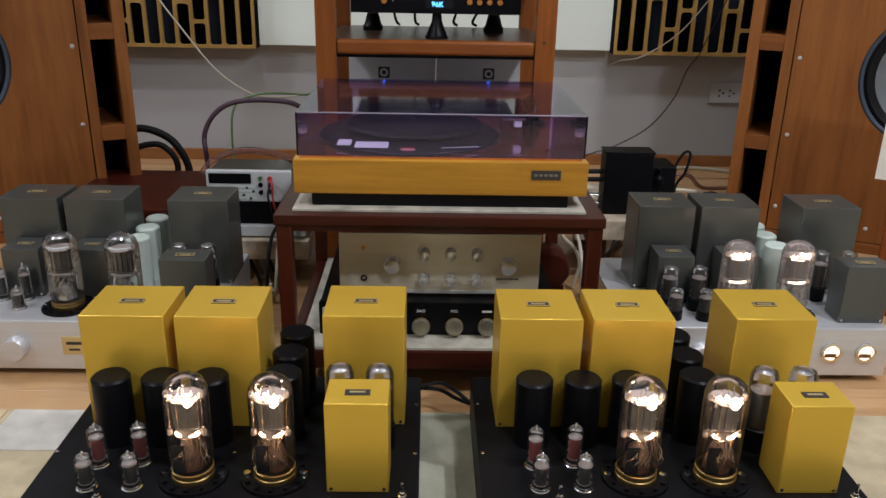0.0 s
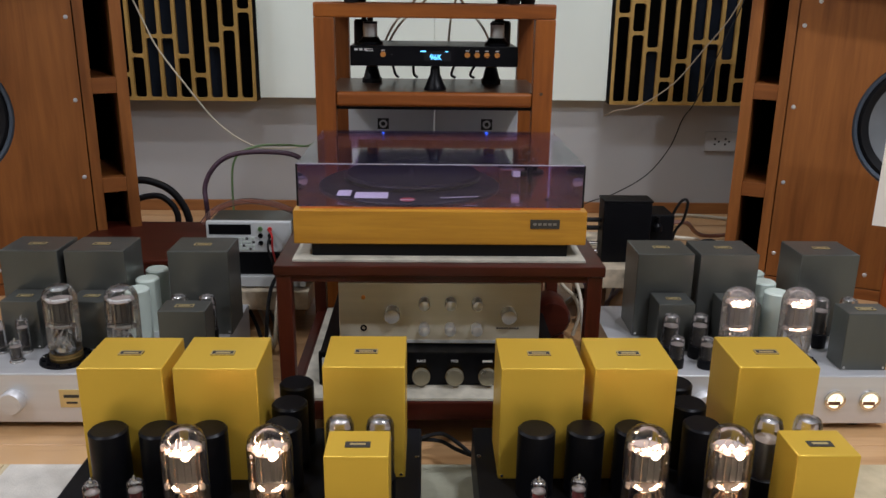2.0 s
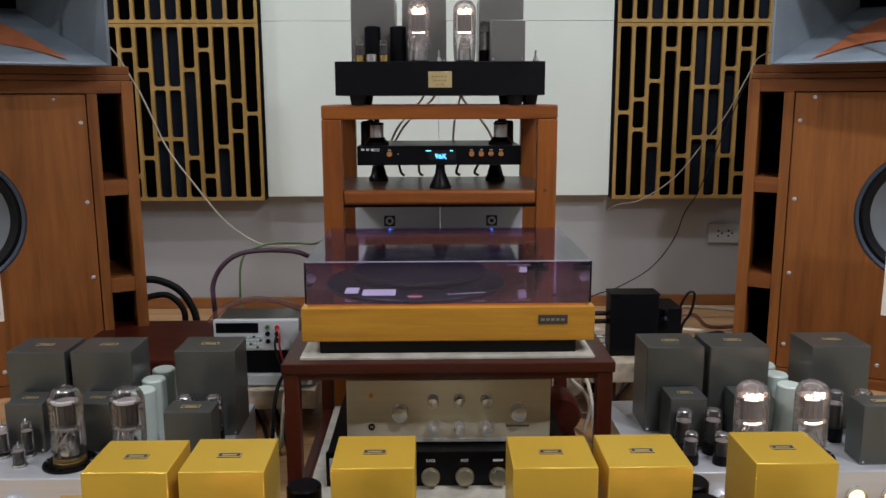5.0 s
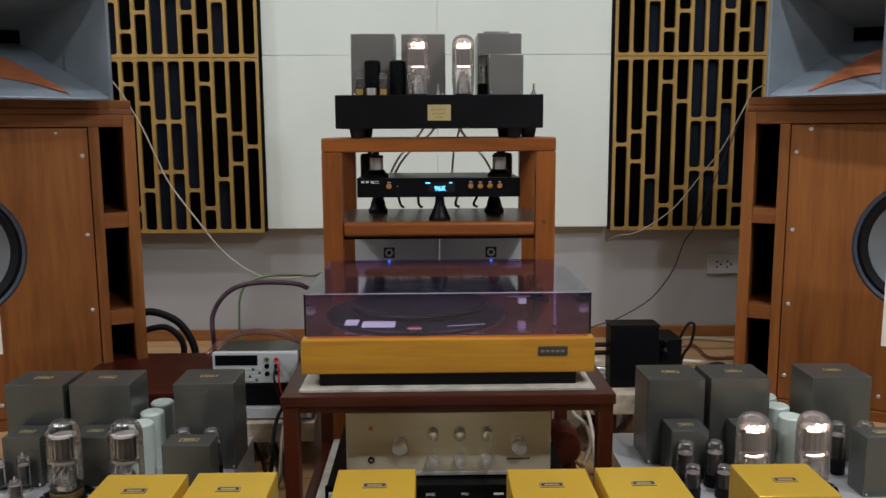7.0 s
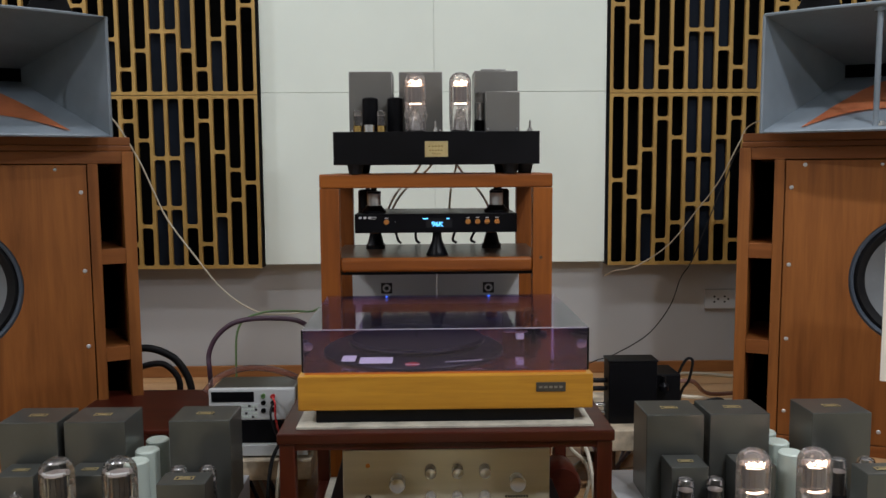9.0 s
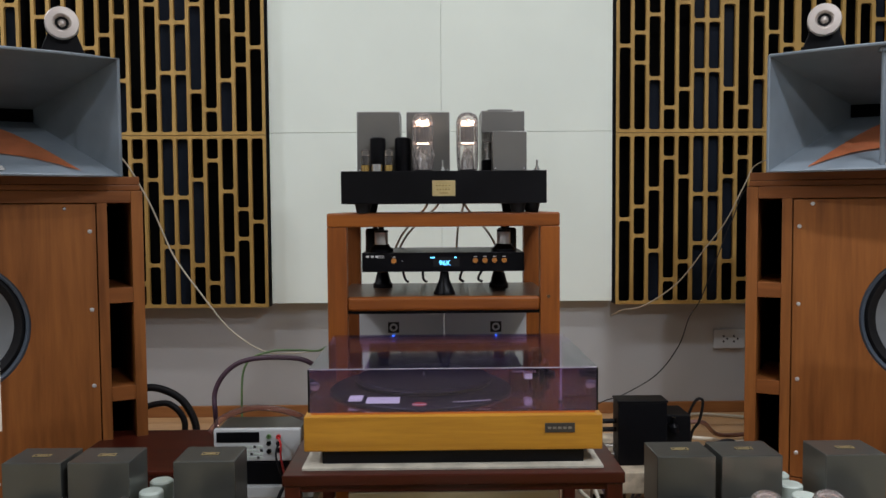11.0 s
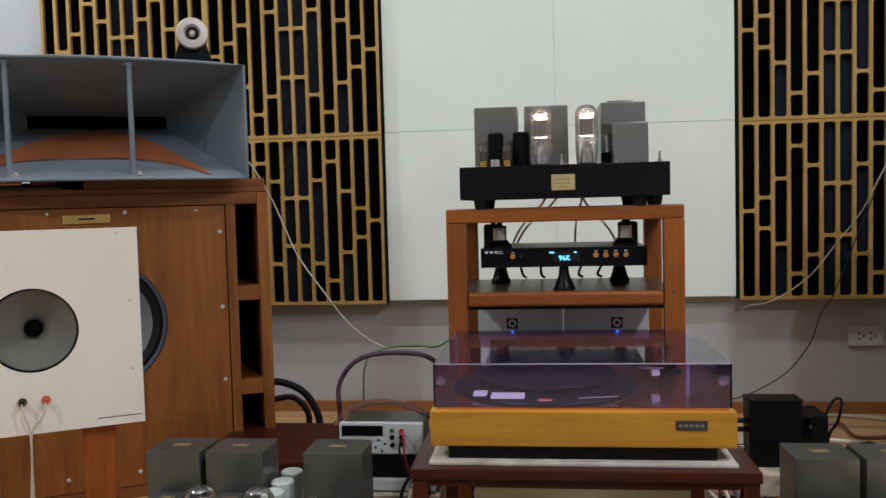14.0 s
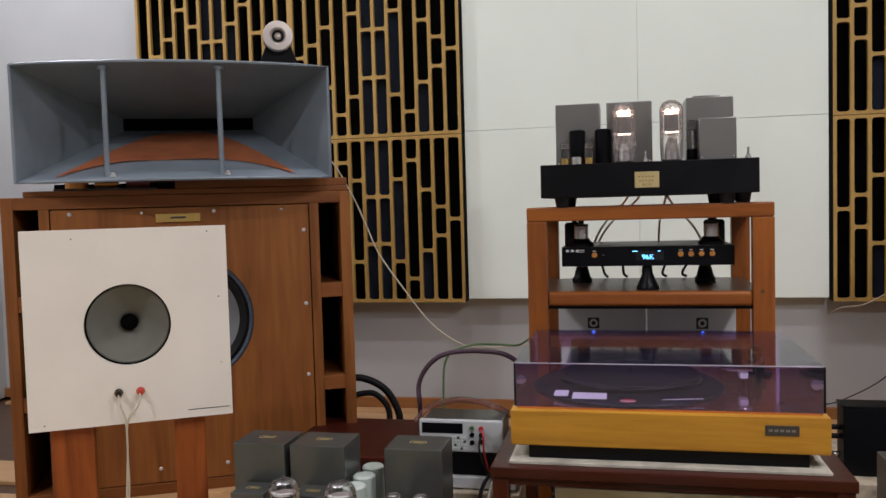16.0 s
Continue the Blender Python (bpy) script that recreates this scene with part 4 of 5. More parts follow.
part("emblem", lathe([(0, 0), (0.013, 0), (0.013, 0.0006), (0, 0.0006)], 24, (-0.057, 1.462, 0.444)), REDP, mo, "small red round emblem")
part("emblem_print", box(-0.069, -0.045, 1.455, 1.459, 0.4448, 0.4452), LABEL, mo)
for i in range(9):
    part("printed_bar", box(0.0 + i * 0.0075, 0.0058 + i * 0.0075, 1.474 + i * 0.0015, 1.4785 + i * 0.0015, 0.4441, 0.4446), LABEL, mo)
part("platter", lathe([(0, 0.008), (0.122, 0.008), (0.132, 0.010), (0.132, 0.016), (0.129, 0.018), (0, 0.018)], 72, (-0.052, 1.645, 0.436)), NAVY, tt, "black platter")
part("record", lathe([(0.004, 0.018), (0.05, 0.0195), (0.125, 0.0195), (0.126, 0.0185), (0.004, 0.0185)], 72, (-0.052, 1.645, 0.436)), NAVY, tt, "black record")
part("spindle", lathe([(0.0035, 0.018), (0.0035, 0.034), (0, 0.035)], 12, (-0.052, 1.645, 0.436)), CHROME, tt)
ar = part("tonearm_base", lathe([(0, 0), (0.03, 0), (0.03, 0.006), (0.018, 0.008), (0.018, 0.028), (0.010, 0.030), (0.010, 0.042), (0, 0.042)], 28, (0.185, 1.735, 0.436)), SATIN, tt)
part("arm_tube", pipe([(0.185, 1.75, 0.474), (0.187, 1.70, 0.473), (0.178, 1.66, 0.472), (0.150, 1.615, 0.471)], 0.0036, 8), CHROME, ar)
part("counterweight", lathe([(0, -0.012), (0.014, -0.012), (0.014, 0.016), (0, 0.016)], 20, (0.185, 1.765, 0.474), "y"), SATIN, ar)
hd = part("headshell", box(0.116, 0.160, 1.60, 1.63, 0.468, 0.472, 0.001), CHROME, ar)
part("cartridge", box(0.138, 0.153, 1.603, 1.622, 0.455, 0.468, 0.002), LABEL, hd, "pale cartridge")
part("arm_rest", box(0.172, 0.182, 1.645, 1.655, 0.436, 0.466, 0.002), SATIN, tt)
part("button", lathe([(0.004, 0), (0.004, 0.003), (0, 0.004)], 12, (0.19, 1.50, 0.436)), SATIN, tt)
bm = box(-0.243, 0.243, 1.440, 1.805, 0.4365, 0.510, 0.0)
bm.faces.ensure_lookup_table()
bmesh.ops.delete(bm, geom=[f for f in bm.faces if f.normal.z < -0.9], context="FACES")
r = bmesh.ops.duplicate(bm, geom=bm.faces[:])
inner = [v for v in r["geom"] if isinstance(v, bmesh.types.BMVert)]
for v in inner:
    v.co.x *= 0.240 / 0.243
    v.co.y += 0.003 if v.co.y < 1.6 else -0.003
    v.co.z -= 0.003 if v.co.z > 0.47 else 0
bmesh.ops.bridge_loops(bm, edges=[e for e in bm.edges if len(e.link_faces) == 1])
lid = part("dust_cover", bm, LID, tt, "smoked violet acrylic dust cover, closed")
lid.visible_shadow = False
for x in (-0.2425, 0.2425):
    part("cover_edge", pipe([(x, 1.441, 0.437), (x, 1.441, 0.5095)], 0.0018, 6, 0), SATIN, lid)
# pale rod paints in the highlight along the cover's upper front edge
part("top_edge", pipe([(-0.2425, 1.441, 0.5095), (0.2425, 1.441, 0.5095)], 0.0011, 6, 0), EDGE, lid, "pale rod painting in the glint along the front edge")
for x in (-0.234, 0.234):
    part("hinge_cap", lathe([(0.008, 0), (0.008, 0.003), (0, 0.004)], 16, (x, 1.46, 0.478), "y"), CHROME, lid)
for x in (-0.15, 0.15):
    part("hinge", box(x - 0.02, x + 0.02, 1.806, 1.822, 0.434, 0.49, 0.002), SATIN, tt)

# black tone preamplifier and champagne amplifier on the lower shelf
ba = thing("preamplifier", (0, 0, 0), "black tone-control preamplifier with champagne knobs", "amplifier")
part("case", box(-0.217, 0.217, 1.466, 1.80, 0.100, 0.158, 0.002), SATIN, ba)
part("front_panel", box(-0.219, 0.219, 1.455, 1.466, 0.0955, 0.160, 0.002), SATIN, ba)
for x, text in ((-0.094, ""), (-0.032, "BASS"), (0.029, "MID"), (0.089, ""), (0.15, "")):
    kb = part("knob", lathe([(0.0165, 0.0), (0.0165, 0.016), (0.0150, 0.018), (0, 0.018)], 32, (x, 1.455, 0.118), "y"), KNOB, ba, "champagne metal knob")
    part("knob_rim", lathe([(0.0170, 0.0), (0.0170, 0.010), (0.0166, 0.010)], 32, (x, 1.455, 0.118), "y"), BRASS, kb)
    if text:
        letters("lettering", text, 0.0075, Matrix.Translation((x, 1.4546, 0.1435)) @ FRONT, LABEL, ba)
    else:
        part("printed_bar", box(x - 0.009, x + 0.009, 1.4544, 1.455, 0.1415, 0.1455), LABEL, ba)
part("switch", box(-0.212, -0.205, 1.45, 1.456, 0.11, 0.15, 0.001), CREAM, ba)
ca = thing("integrated_amplifier", (0, 0, 0), "champagne-fronted vintage amplifier with eight round knobs", "amplifier")
part("case", box(-0.178, 0.180, 1.508, 1.80, 0.166, 0.272, 0.002), SATIN, ca)
part("front_panel", box(-0.184, 0.187, 1.496, 1.508, 0.160, 0.280, 0.002), CHAMP, ca, "brushed champagne panel")
for x in (-0.15, 0.15):
    for y in (1.53, 1.76):
        part("foot", lathe([(0.012, 0.0), (0.012, 0.007), (0, 0.007)], 16, (x, y, 0.159)), RUBBER, ca)
for x, z, r in ((-0.086, 0.222, 0.0145), (0.128, 0.221, 0.0145), (-0.027, 0.243, 0.0105), (0.021, 0.243, 0.0105), (0.07, 0.243, 0.0105), (-0.027, 0.193, 0.0105), (0.021, 0.193, 0.0105), (0.07, 0.193, 0.0105)):
    kb = part("knob", lathe([(r, 0.0), (r, 0.020), (r - 0.0012, 0.022), (r * 0.5, 0.0215), (0, 0.0215)], 28, (x, 1.496, z), "y"), STEEL, ca)
    part("knob_face", lathe([(r * 0.8, 0.0220), (r * 0.72, 0.0223), (0, 0.0220)], 28, (x, 1.496, z), "y"), STEEL, kb)
part("pilot_lamp", lathe([(0.004, 0.0), (0.004, 0.002), (0, 0.003)], 14, (-0.139, 1.496, 0.252), "y"), COPPER, ca)
part("phone_jack", lathe([(0.006, 0.0), (0.006, 0.003), (0.0035, 0.003), (0.0035, -0.004), (0, -0.004)], 16, (-0.139, 1.496, 0.192), "y"), SATIN, ca)
for i in range(9):
    part("printed_bar", box(0.107 + i * 0.0047, 0.1105 + i * 0.0047, 1.4954, 1.496, 0.190, 0.1935), DARKPR, ca)
part("lower_trim", box(-0.18, 0.183, 1.494, 1.4965, 0.163, 0.168), CREAM, ca)

# ---- the wooden rack behind the turntable ----
rk = thing("audio_rack", (0, 0, 0), "orange-brown wooden audio rack with open shelves", "rack")
RX0, RX1, RY0, RY1 = -0.275, 0.259, 1.95, 2.33
for x in (RX0, RX1 - 0.045):
    for y in (RY0, RY1 - 0.03):
        part("upright", box(x, x + 0.045, y, y + 0.03, 0, 0.735, 0.002), RACKZ, rk)
part("top_board", box(RX0, RX1, RY0 - 0.001, RY1, 0.735, 0.767, 0.004), RACKX, rk)
part("front_rail", box(RX0 + 0.045, RX1 - 0.045, RY0 + 0.002, RY0 + 0.022, 0.541, 0.574, 0.007, 3), RACKX, rk)
part("shelf", box(RX0 + 0.02, RX1 - 0.02, RY0 + 0.022, RY1 - 0.032, 0.556, 0.573), SHELF, rk, "brown shelf board")
part("lower_front_rail", box(RX0 + 0.045, RX1 - 0.045, RY0 + 0.002, RY0 + 0.022, 0.19, 0.223, 0.006, 3), RACKX, rk)
part("lower_shelf", box(RX0 + 0.02, RX1 - 0.02, RY0 + 0.022, RY1 - 0.032, 0.205, 0.222), SHELF, rk)
# black strip stands in for the shadow beneath the front rail
part("under_panel", box(RX0 + 0.045, RX1 - 0.045, RY0 + 0.012, RY1 - 0.04, 0.534, 0.541), SATIN, rk, "black strip painting in the shadow under the front rail")
part("plug", lathe([(0.004, 0), (0.004, 0.0006), (0, 0.0006)], 12, (0.233, 1.95, 0.573), "y"), SHELF, rk)

# black valve preamplifier on top of the rack
pa = thing("valve_preamplifier", pose(-0.007, 1.93, 0.767, 0, 0, 0), "black valve preamplifier with grey cans and glowing valves", "amplifier")
part("chassis", box(-0.232, 0.233, 0.0, 0.30, 0.021, 0.095, 0.0015), BLACK, pa)
for x in (-0.185, 0.170):
    for y in (0.03, 0.26):
        part("foot", lathe([(0.015, 0.0), (0.019, 0.021), (0, 0.021)], 20, (x, y, 0)), RUBBER, pa)
part("foot", lathe([(0.015, 0.0), (0.019, 0.021), (0, 0.021)], 20, (0.205, 0.05, 0)), RUBBER, pa)
p = part("name_plate", box(-0.026, 0.026, -0.0012, 0.001, 0.038, 0.073, 0.0006), PLATE, pa, "brass maker's plate")
for z, w in ((0.062, 0.018), (0.053, 0.016), (0.045, 0.010)):
    for i in range(5):
        part("plate_print", box(-w + i * w * 0.4, -w + i * w * 0.4 + w * 0.22, -0.0015, -0.0012, z - 0.0013, z + 0.0013), BRASS, p)
for x0, x1, y0, y1, z1 in ((-0.203, -0.101, 0.09, 0.19, 0.238), (-0.086, 0.016, 0.09, 0.19, 0.237), (0.091, 0.194, 0.10, 0.20, 0.240)):
    can(pa, x0, x1, y0, y1, 0.095, z1, TAUPE, False)
part("can_cap", box(0.108, 0.168, 0.12, 0.18, 0.240, 0.246, 0.002), TAUPE, pa)
can(pa, 0.113, 0.191, 0.03, 0.09, 0.095, 0.186, TAUPE, False)
for x in (-0.152, -0.094):
    capacitor(pa, x, 0.065, 0.095, 0.0185, 0.080, SATIN)
for x in (-0.047, 0.056):
    valve(pa, x, 0.05, 0.095, 0.0255, 0.136, WARMHOT, socket=False, brass=False)
for x in (-0.178, -0.125):
    small_valve(pa, x, 0.025, 0.095, 0.0095, 0.05, PLATEGREY, BRASS, tip=False)
part("shield", lathe([(0, 0), (0.0125, 0), (0.0125, 0.016), (0, 0.017)], 24, (-0.152, 0.02, 0.095)), CHROME, pa)
small_valve(pa, 0.105, 0.09, 0.095, 0.014, 0.096, GETTER, SATIN, tip=False)
toggle(pa, -0.002, 0.015, 0.095)
toggle(pa, 0.213, 0.02, 0.095)

# slim digital converter on cone feet, with metal weights
dc = thing("digital_converter", (0, 0, 0), "slim black digital converter with blue display and orange buttons", "converter")
part("case", box(-0.200, 0.183, 2.0, 2.25, 0.628, 0.673, 0.0015), SATIN, dc)
part("display", box(-0.032, 0.03, 1.999, 2.001, 0.640, 0.662), RUBBER, dc)
letters("lettering", "96K", 0.0165, Matrix.Translation((-0.005, 1.9984, 0.648)) @ FRONT, BLUE, dc)
part("display_mark", box(-0.040, -0.028, 1.9985, 1.9992, 0.6605, 0.6625), BLUE, dc)
part("display_mark", box(0.017, 0.023, 1.9985, 1.9992, 0.6605, 0.6625), BLUE, dc)
for x in (-0.125, 0.067, 0.0895, 0.112, 0.135):
    part("button", lathe([(0.0062, 0), (0.0062, 0.004), (0.005, 0.005), (0.002, 0.0045), (0, 0.0045)], 20, (x, 2.0, 0.654), "y"), COPPER, dc, "orange metal button")
    part("printed_bar", box(x - 0.004, x + 0.004, 1.9994, 2.0, 0.6625, 0.664), LABEL, dc)
part("status_lamp", lathe([(0.0012, 0), (0.0012, 0.0008), (0, 0.001)], 8, (-0.105, 2.0, 0.654), "y"), CREAM, dc)
for i in range(3):
    part("printed_bar", box(-0.190 + i * 0.011, -0.183 + i * 0.011, 1.9994, 2.0, 0.662, 0.667), LABEL, dc)
part("printed_bar", box(-0.165, -0.148, 1.9994, 2.0, 0.665, 0.6665), LABEL, dc)
part("printed_bar", box(-0.165, -0.148, 1.9994, 2.0, 0.661, 0.6622), LABEL, dc)
for x, y in ((-0.163, 2.19), (-0.006, 2.02), (0.137, 2.19)):
    if abs(x) < 0.05:
        part("cone_foot", lathe([(0, 0.0), (0.026, 0.0), (0.026, 0.004), (0.023, 0.010), (0.012, 0.036), (0.010, 0.055), (0, 0.055)], 28, (x, y, 0.573)), SATIN, dc)
    else:
        cf = part("cone_foot", lathe([(0, 0.0), (0.025, 0.0), (0.025, 0.010), (0.021, 0.014), (0.017, 0.030), (0.014, 0.040), (0, 0.040)], 28, (x, y, 0.573)), SATIN, dc)
        part("foot_collar", lathe([(0.013, 0.040), (0.0155, 0.042), (0.0155, 0.050), (0.013, 0.055)], 24, (x, y, 0.573)), COPPER, cf, "orange metal collar")
for x in (-0.157, 0.138):
    w = thing("damping_weight", (x, 2.05, 0.673), "stepped chrome and black damping weight on the converter", "weight", "damping weights")
    part("base", lathe([(0, 0), (0.029, 0), (0.029, 0.006), (0.021, 0.013), (0.019, 0.018), (0, 0.018)], 32), SATIN, w)
    part("drum", lathe([(0.0165, 0.017), (0.0165, 0.048), (0.0155, 0.050), (0, 0.050)], 32), STEEL, w)
    part("cap", lathe([(0.0168, 0.047), (0.0168, 0.052), (0.007, 0.053), (0.007, 0.060), (0, 0.061)], 32), SATIN, w)
    b2 = thing("damping_weight", (x - 0.018 + 0.03 * (x > 0), 2.10, 0.673), "black drum-shaped damping weight on the converter", "weight", "damping weights")
    part("drum", lathe([(0, 0), (0.024, 0), (0.024, 0.05), (0.02, 0.055), (0.006, 0.056), (0.006, 0.061), (0, 0.061)], 28), SATIN, b2)

# black power amplifier on the rack's lower shelf, seen over the turntable
lo = thing("power_amplifier", (0, 0, 0), "black power amplifier on the rack's lower shelf", "amplifier")
part("case", box(-0.185, 0.185, 2.0, 2.27, 0.236, 0.425, 0.014, 3), RUBBER, lo)
for x in (-0.16, 0.16):
    for y in (2.04, 2.23):
        part("foot", lathe([(0.015, 0), (0.015, 0.014), (0, 0.014)], 16, (x, y, 0.222)), RUBBER, lo)
for x0, x1, x in ((-0.226, -0.006, -0.137), (-0.004, 0.210, 0.130)):
    wb = thing("badge_amplifier", (0, 2.2, 0.425), "white-fronted box with a round badge and a blue lamp", "amplifier", "white boxes in the rack")
    part("case", box(x0 + 0.004, x1 - 0.004, 0.006, 0.075, 0.0, 0.090, 0.002), SILVER, wb)
    part("front_panel", box(x0, x1, 0.0, 0.006, 0.0, 0.093, 0.001), LABEL, wb, "off-white front panel")
    pl = part("badge_field", box(x - 0.0145, x + 0.0145, -0.0012, 0.0, 0.028, 0.056), DARKPR, wb, "square dark badge")
    part("badge_ring", lathe([(0.0055, 0.0), (0.0105, 0.0), (0.0105, 0.0012), (0.0055, 0.0012), (0.0055, 0.0)], 24, (x, -0.0012, 0.042), "y"), LABEL, pl)
    part("blue_lamp", lathe([(0.0026, 0), (0.0026, 0.002), (0, 0.003)], 12, (x, 0.0, 0.019), "y"), BLUELED, wb, "small blue lamp")

# ---- beside the table: bench meter on a stack ----
def slab(x0, x1, y0, y1, z0, z1):
    t = thing("stone_slab", (0, 0, 0), "beige mottled marble slab raised on dark blocks", "slab", "marble slabs")
    part("slab", box(x0, x1, y0, y1, z0, z1, 0.003), MARBLE, t)
    for x in (x0 + 0.05, x1 - 0.09):
        for y in (y0 + 0.05, y1 - 0.09):
            part("block", box(x, x + 0.04, y, y + 0.04, 0, z0), SHELF, t)


slab(-0.60, -0.30, 1.90, 2.25, 0.068, 0.115)
st = thing("instrument_case", (-0.43, 1.92, 0.115), "flat light grey instrument case under the bench meter", "case")
part("case", box(-0.12, 0.12, 0.0, 0.26, 0.004, 0.030, 0.002), CREAM, st)
part("case_top", box(-0.115, 0.115, 0.015, 0.26, 0.030, 0.082, 0.002), SATIN, st, "black upper part")
for x in (-0.1, 0.1):
    part("foot", box(x - 0.01, x + 0.01, 0.02, 0.24, 0.0, 0.004), RUBBER, st)
mm = thing("bench_multimeter", (-0.445, 1.93, 0.197), "light grey bench multimeter with dark display and red sockets", "meter")
part("case", box(-0.090, 0.103, 0.01, 0.13, 0.006, 0.074, 0.003), GREY, mm)
part("bezel", box(-0.093, 0.106, 0.0, 0.016, 0.004, 0.079, 0.004), CREAM, mm)
part("display", box(-0.086, 0.012, -0.0015, 0.001, 0.048, 0.072, 0.001), SATIN, mm)
part("key_field", box(-0.034, 0.022, -0.0008, 0.001, 0.008, 0.044), CREAM, mm, "pale key field")
for i in range(7):
    for j in range(4):
        part("key", box(-0.032 + i * 0.0076, -0.0262 + i * 0.0076, -0.002, 0.0, 0.010 + j * 0.0085, 0.0155 + j * 0.0085, 0.0006), MINT if (i + 2 * j) % 5 else GREY, mm)
for x, z, c in ((0.034, 0.062, GREENW), (0.034, 0.046, SATIN), (0.034, 0.028, SATIN), (0.056, 0.061, REDP), (0.056, 0.046, RUBBER), (0.056, 0.030, RUBBER)):
    part("socket", lathe([(0.0055, 0), (0.0055, 0.005), (0.003, 0.005), (0.003, 0.001), (0, 0.001)], 16, (x, 0, z), "y"), c, mm)
for x in (-0.09, 0.09):
    part("foot", box(x - 0.008, x + 0.008, 0.02, 0.12, 0.0, 0.006), RUBBER, mm)
part("red_lead", pipe([(0.056, -0.006, 0.06), (0.066, -0.03, 0.052), (0.066, -0.03, 0.02), (0.072, -0.01, -0.03), (0.08, 0.02, -0.075)], 0.0025, 6), REDP, mm, "red test lead")
part("black_lead", pipe([(0.056, -0.006, 0.046), (0.056, -0.035, 0.03), (0.062, -0.035, 0.0), (0.07, -0.01, -0.04), (0.085, 0.02, -0.076)], 0.0025, 6), RUBBER, mm, "black test lead")
hs = part("hose", pipe([(-0.56, 1.98, 0.255), (-0.53, 2.0, 0.286), (-0.47, 2.02, 0.302), (-0.40, 2.02, 0.297), (-0.34, 2.03, 0.27), (-0.32, 2.06, 0.23), (-0.31, 2.1, 0.12)], 0.0075, 12), TUBING)
tagged(hs, "clear pinkish plastic tubing lying over the bench meter", "hose")
ww = thing("low_wooden_box", (-0.77, 2.02, 0), "low dark red-brown wooden box on the floor behind the amplifier", "box")
part("body", box(-0.17, 0.15, 0, 0.36, 0, 0.14, 0.003), MAHOG, ww)
part("lid", box(-0.175, 0.155, -0.004, 0.364, 0.14, 0.152, 0.003), MAHOG, ww)

# ---- right of the table: black power supply boxes ----
slab(0.33, 0.64, 1.93, 2.26, 0.115, 0.165)
bb = thing("power_supply_box", (0.46, 1.98, 0), "black square power supply box", "box")
part("body", box(-0.058, 0.058, 0, 0.06, 0.165, 0.315, 0.003), BLACK, bb)
part("lid", box(-0.060, 0.060, -0.002, 0.062, 0.315, 0.320, 0.002), BLACK, bb)
for z in (0.185, 0.205, 0.245, 0.265):
    part("plug", lathe([(0, 0), (0.006, 0), (0.006, 0.05), (0, 0.05)], 12, (-0.108, 0.03, z), "x"), CHROME if z < 0.22 else RUBBER, bb)
    part("cable", pipe([(-0.105, 0.03, z), (-0.14, 0.05, z - 0.015), (-0.16, 0.12, z - 0.05), (-0.15, 0.25, z - 0.10)], 0.004, 8), RUBBER, bb)
s2 = thing("power_supply_box", (0.56, 2.03, 0), "small black transformer box with a coiled lead", "box")
part("body", box(-0.035, 0.03, 0, 0.10, 0.165, 0.272, 0.003), BLACK, s2)
part("post", lathe([(0, 0), (0.012, 0), (0.012, 0.012), (0.005, 0.02), (0.005, 0.035), (0, 0.036)], 20, (-0.015, -0.01, 0.235)), SATIN, s2)
part("lead", pipe([(0.03, 0.04, 0.23), (0.035, 0.03, 0.27), (0.05, 0.02, 0.305), (0.065, 0.02, 0.30), (0.06, 0.03, 0.25), (0.045, 0.05, 0.20), (0.05, 0.08, 0.05)], 0.0035, 8), RUBBER, s2)

mr = thing("round_wooden_drum", (0.236, 1.69, 0.0945), "dark maroon round wooden drum beside the amplifier", "drum")
part("drum", lathe([(0, -0.05), (0.036, -0.05), (0.041, -0.04), (0.041, 0.02), (0.036, 0.028), (0.015, 0.030), (0, 0.030)], 36, (0, 0, 0.047), "y"), MAHOG, mr)
part("base", box(-0.03, 0.03, -0.02, 0.04, 0, 0.012, 0.002), MAHOGZ, mr)

# ---- wall socket, rug and cables ----
so = thing("wall_socket", (1.078, 3.119, 0.278), "white double wall socket plate", "socket")
part("plate", box(-0.06, 0.06, -0.009, 0, -0.037, 0.037, 0.003), CREAM, so)
for x in (-0.017, 0.022):
    for dx, dz in ((-0.006, 0.010), (-0.006, -0.010), (0.008, 0.0)):
        part("socket_hole", lathe([(0.0042, 0), (0.0042, 0.0006), (0, 0.0006)], 10, (x + dx, -0.009, dz), "y"), DARKPR, so)


def cable(name, points, radius, material, label, n=8):
    ob = part(name, pipe(points, radius, n), material)
    return tagged(ob, label, "cable", "cables")


cable("speaker_cable", [(-1.02, 2.42, 0.862), (-0.96, 2.40, 0.93), (-0.915, 2.42, 0.925), (-0.858, 2.45, 0.814), (-0.816, 2.45, 0.718), (-0.78, 2.45, 0.637), (-0.711, 2.45, 0.538), (-0.626, 2.45, 0.429), (-0.53, 2.45, 0.364), (-0.44, 2.45, 0.357), (-0.364, 2.44, 0.365), (-0.30, 2.42, 0.36), (-0.26, 2.42, 0.2), (-0.24, 2.45, 0.006)], 0.0024, IVORY, "ivory speaker cable hanging from the horn")
cable("mains_cable", [(-0.62, 2.35, 0.012), (-0.60, 2.2, 0.15), (-0.578, 2.1, 0.265), (-0.578, 2.1, 0.324), (-0.549, 2.1, 0.374), (-0.499, 2.1, 0.403), (-0.414, 2.1, 0.409), (-0.344, 2.1, 0.397), (-0.30, 2.12, 0.34), (-0.29, 2.2, 0.2), (-0.29, 2.35, 0.012)], 0.0062, PURPLE, "thick purple braided mains cable in an arc", 12)
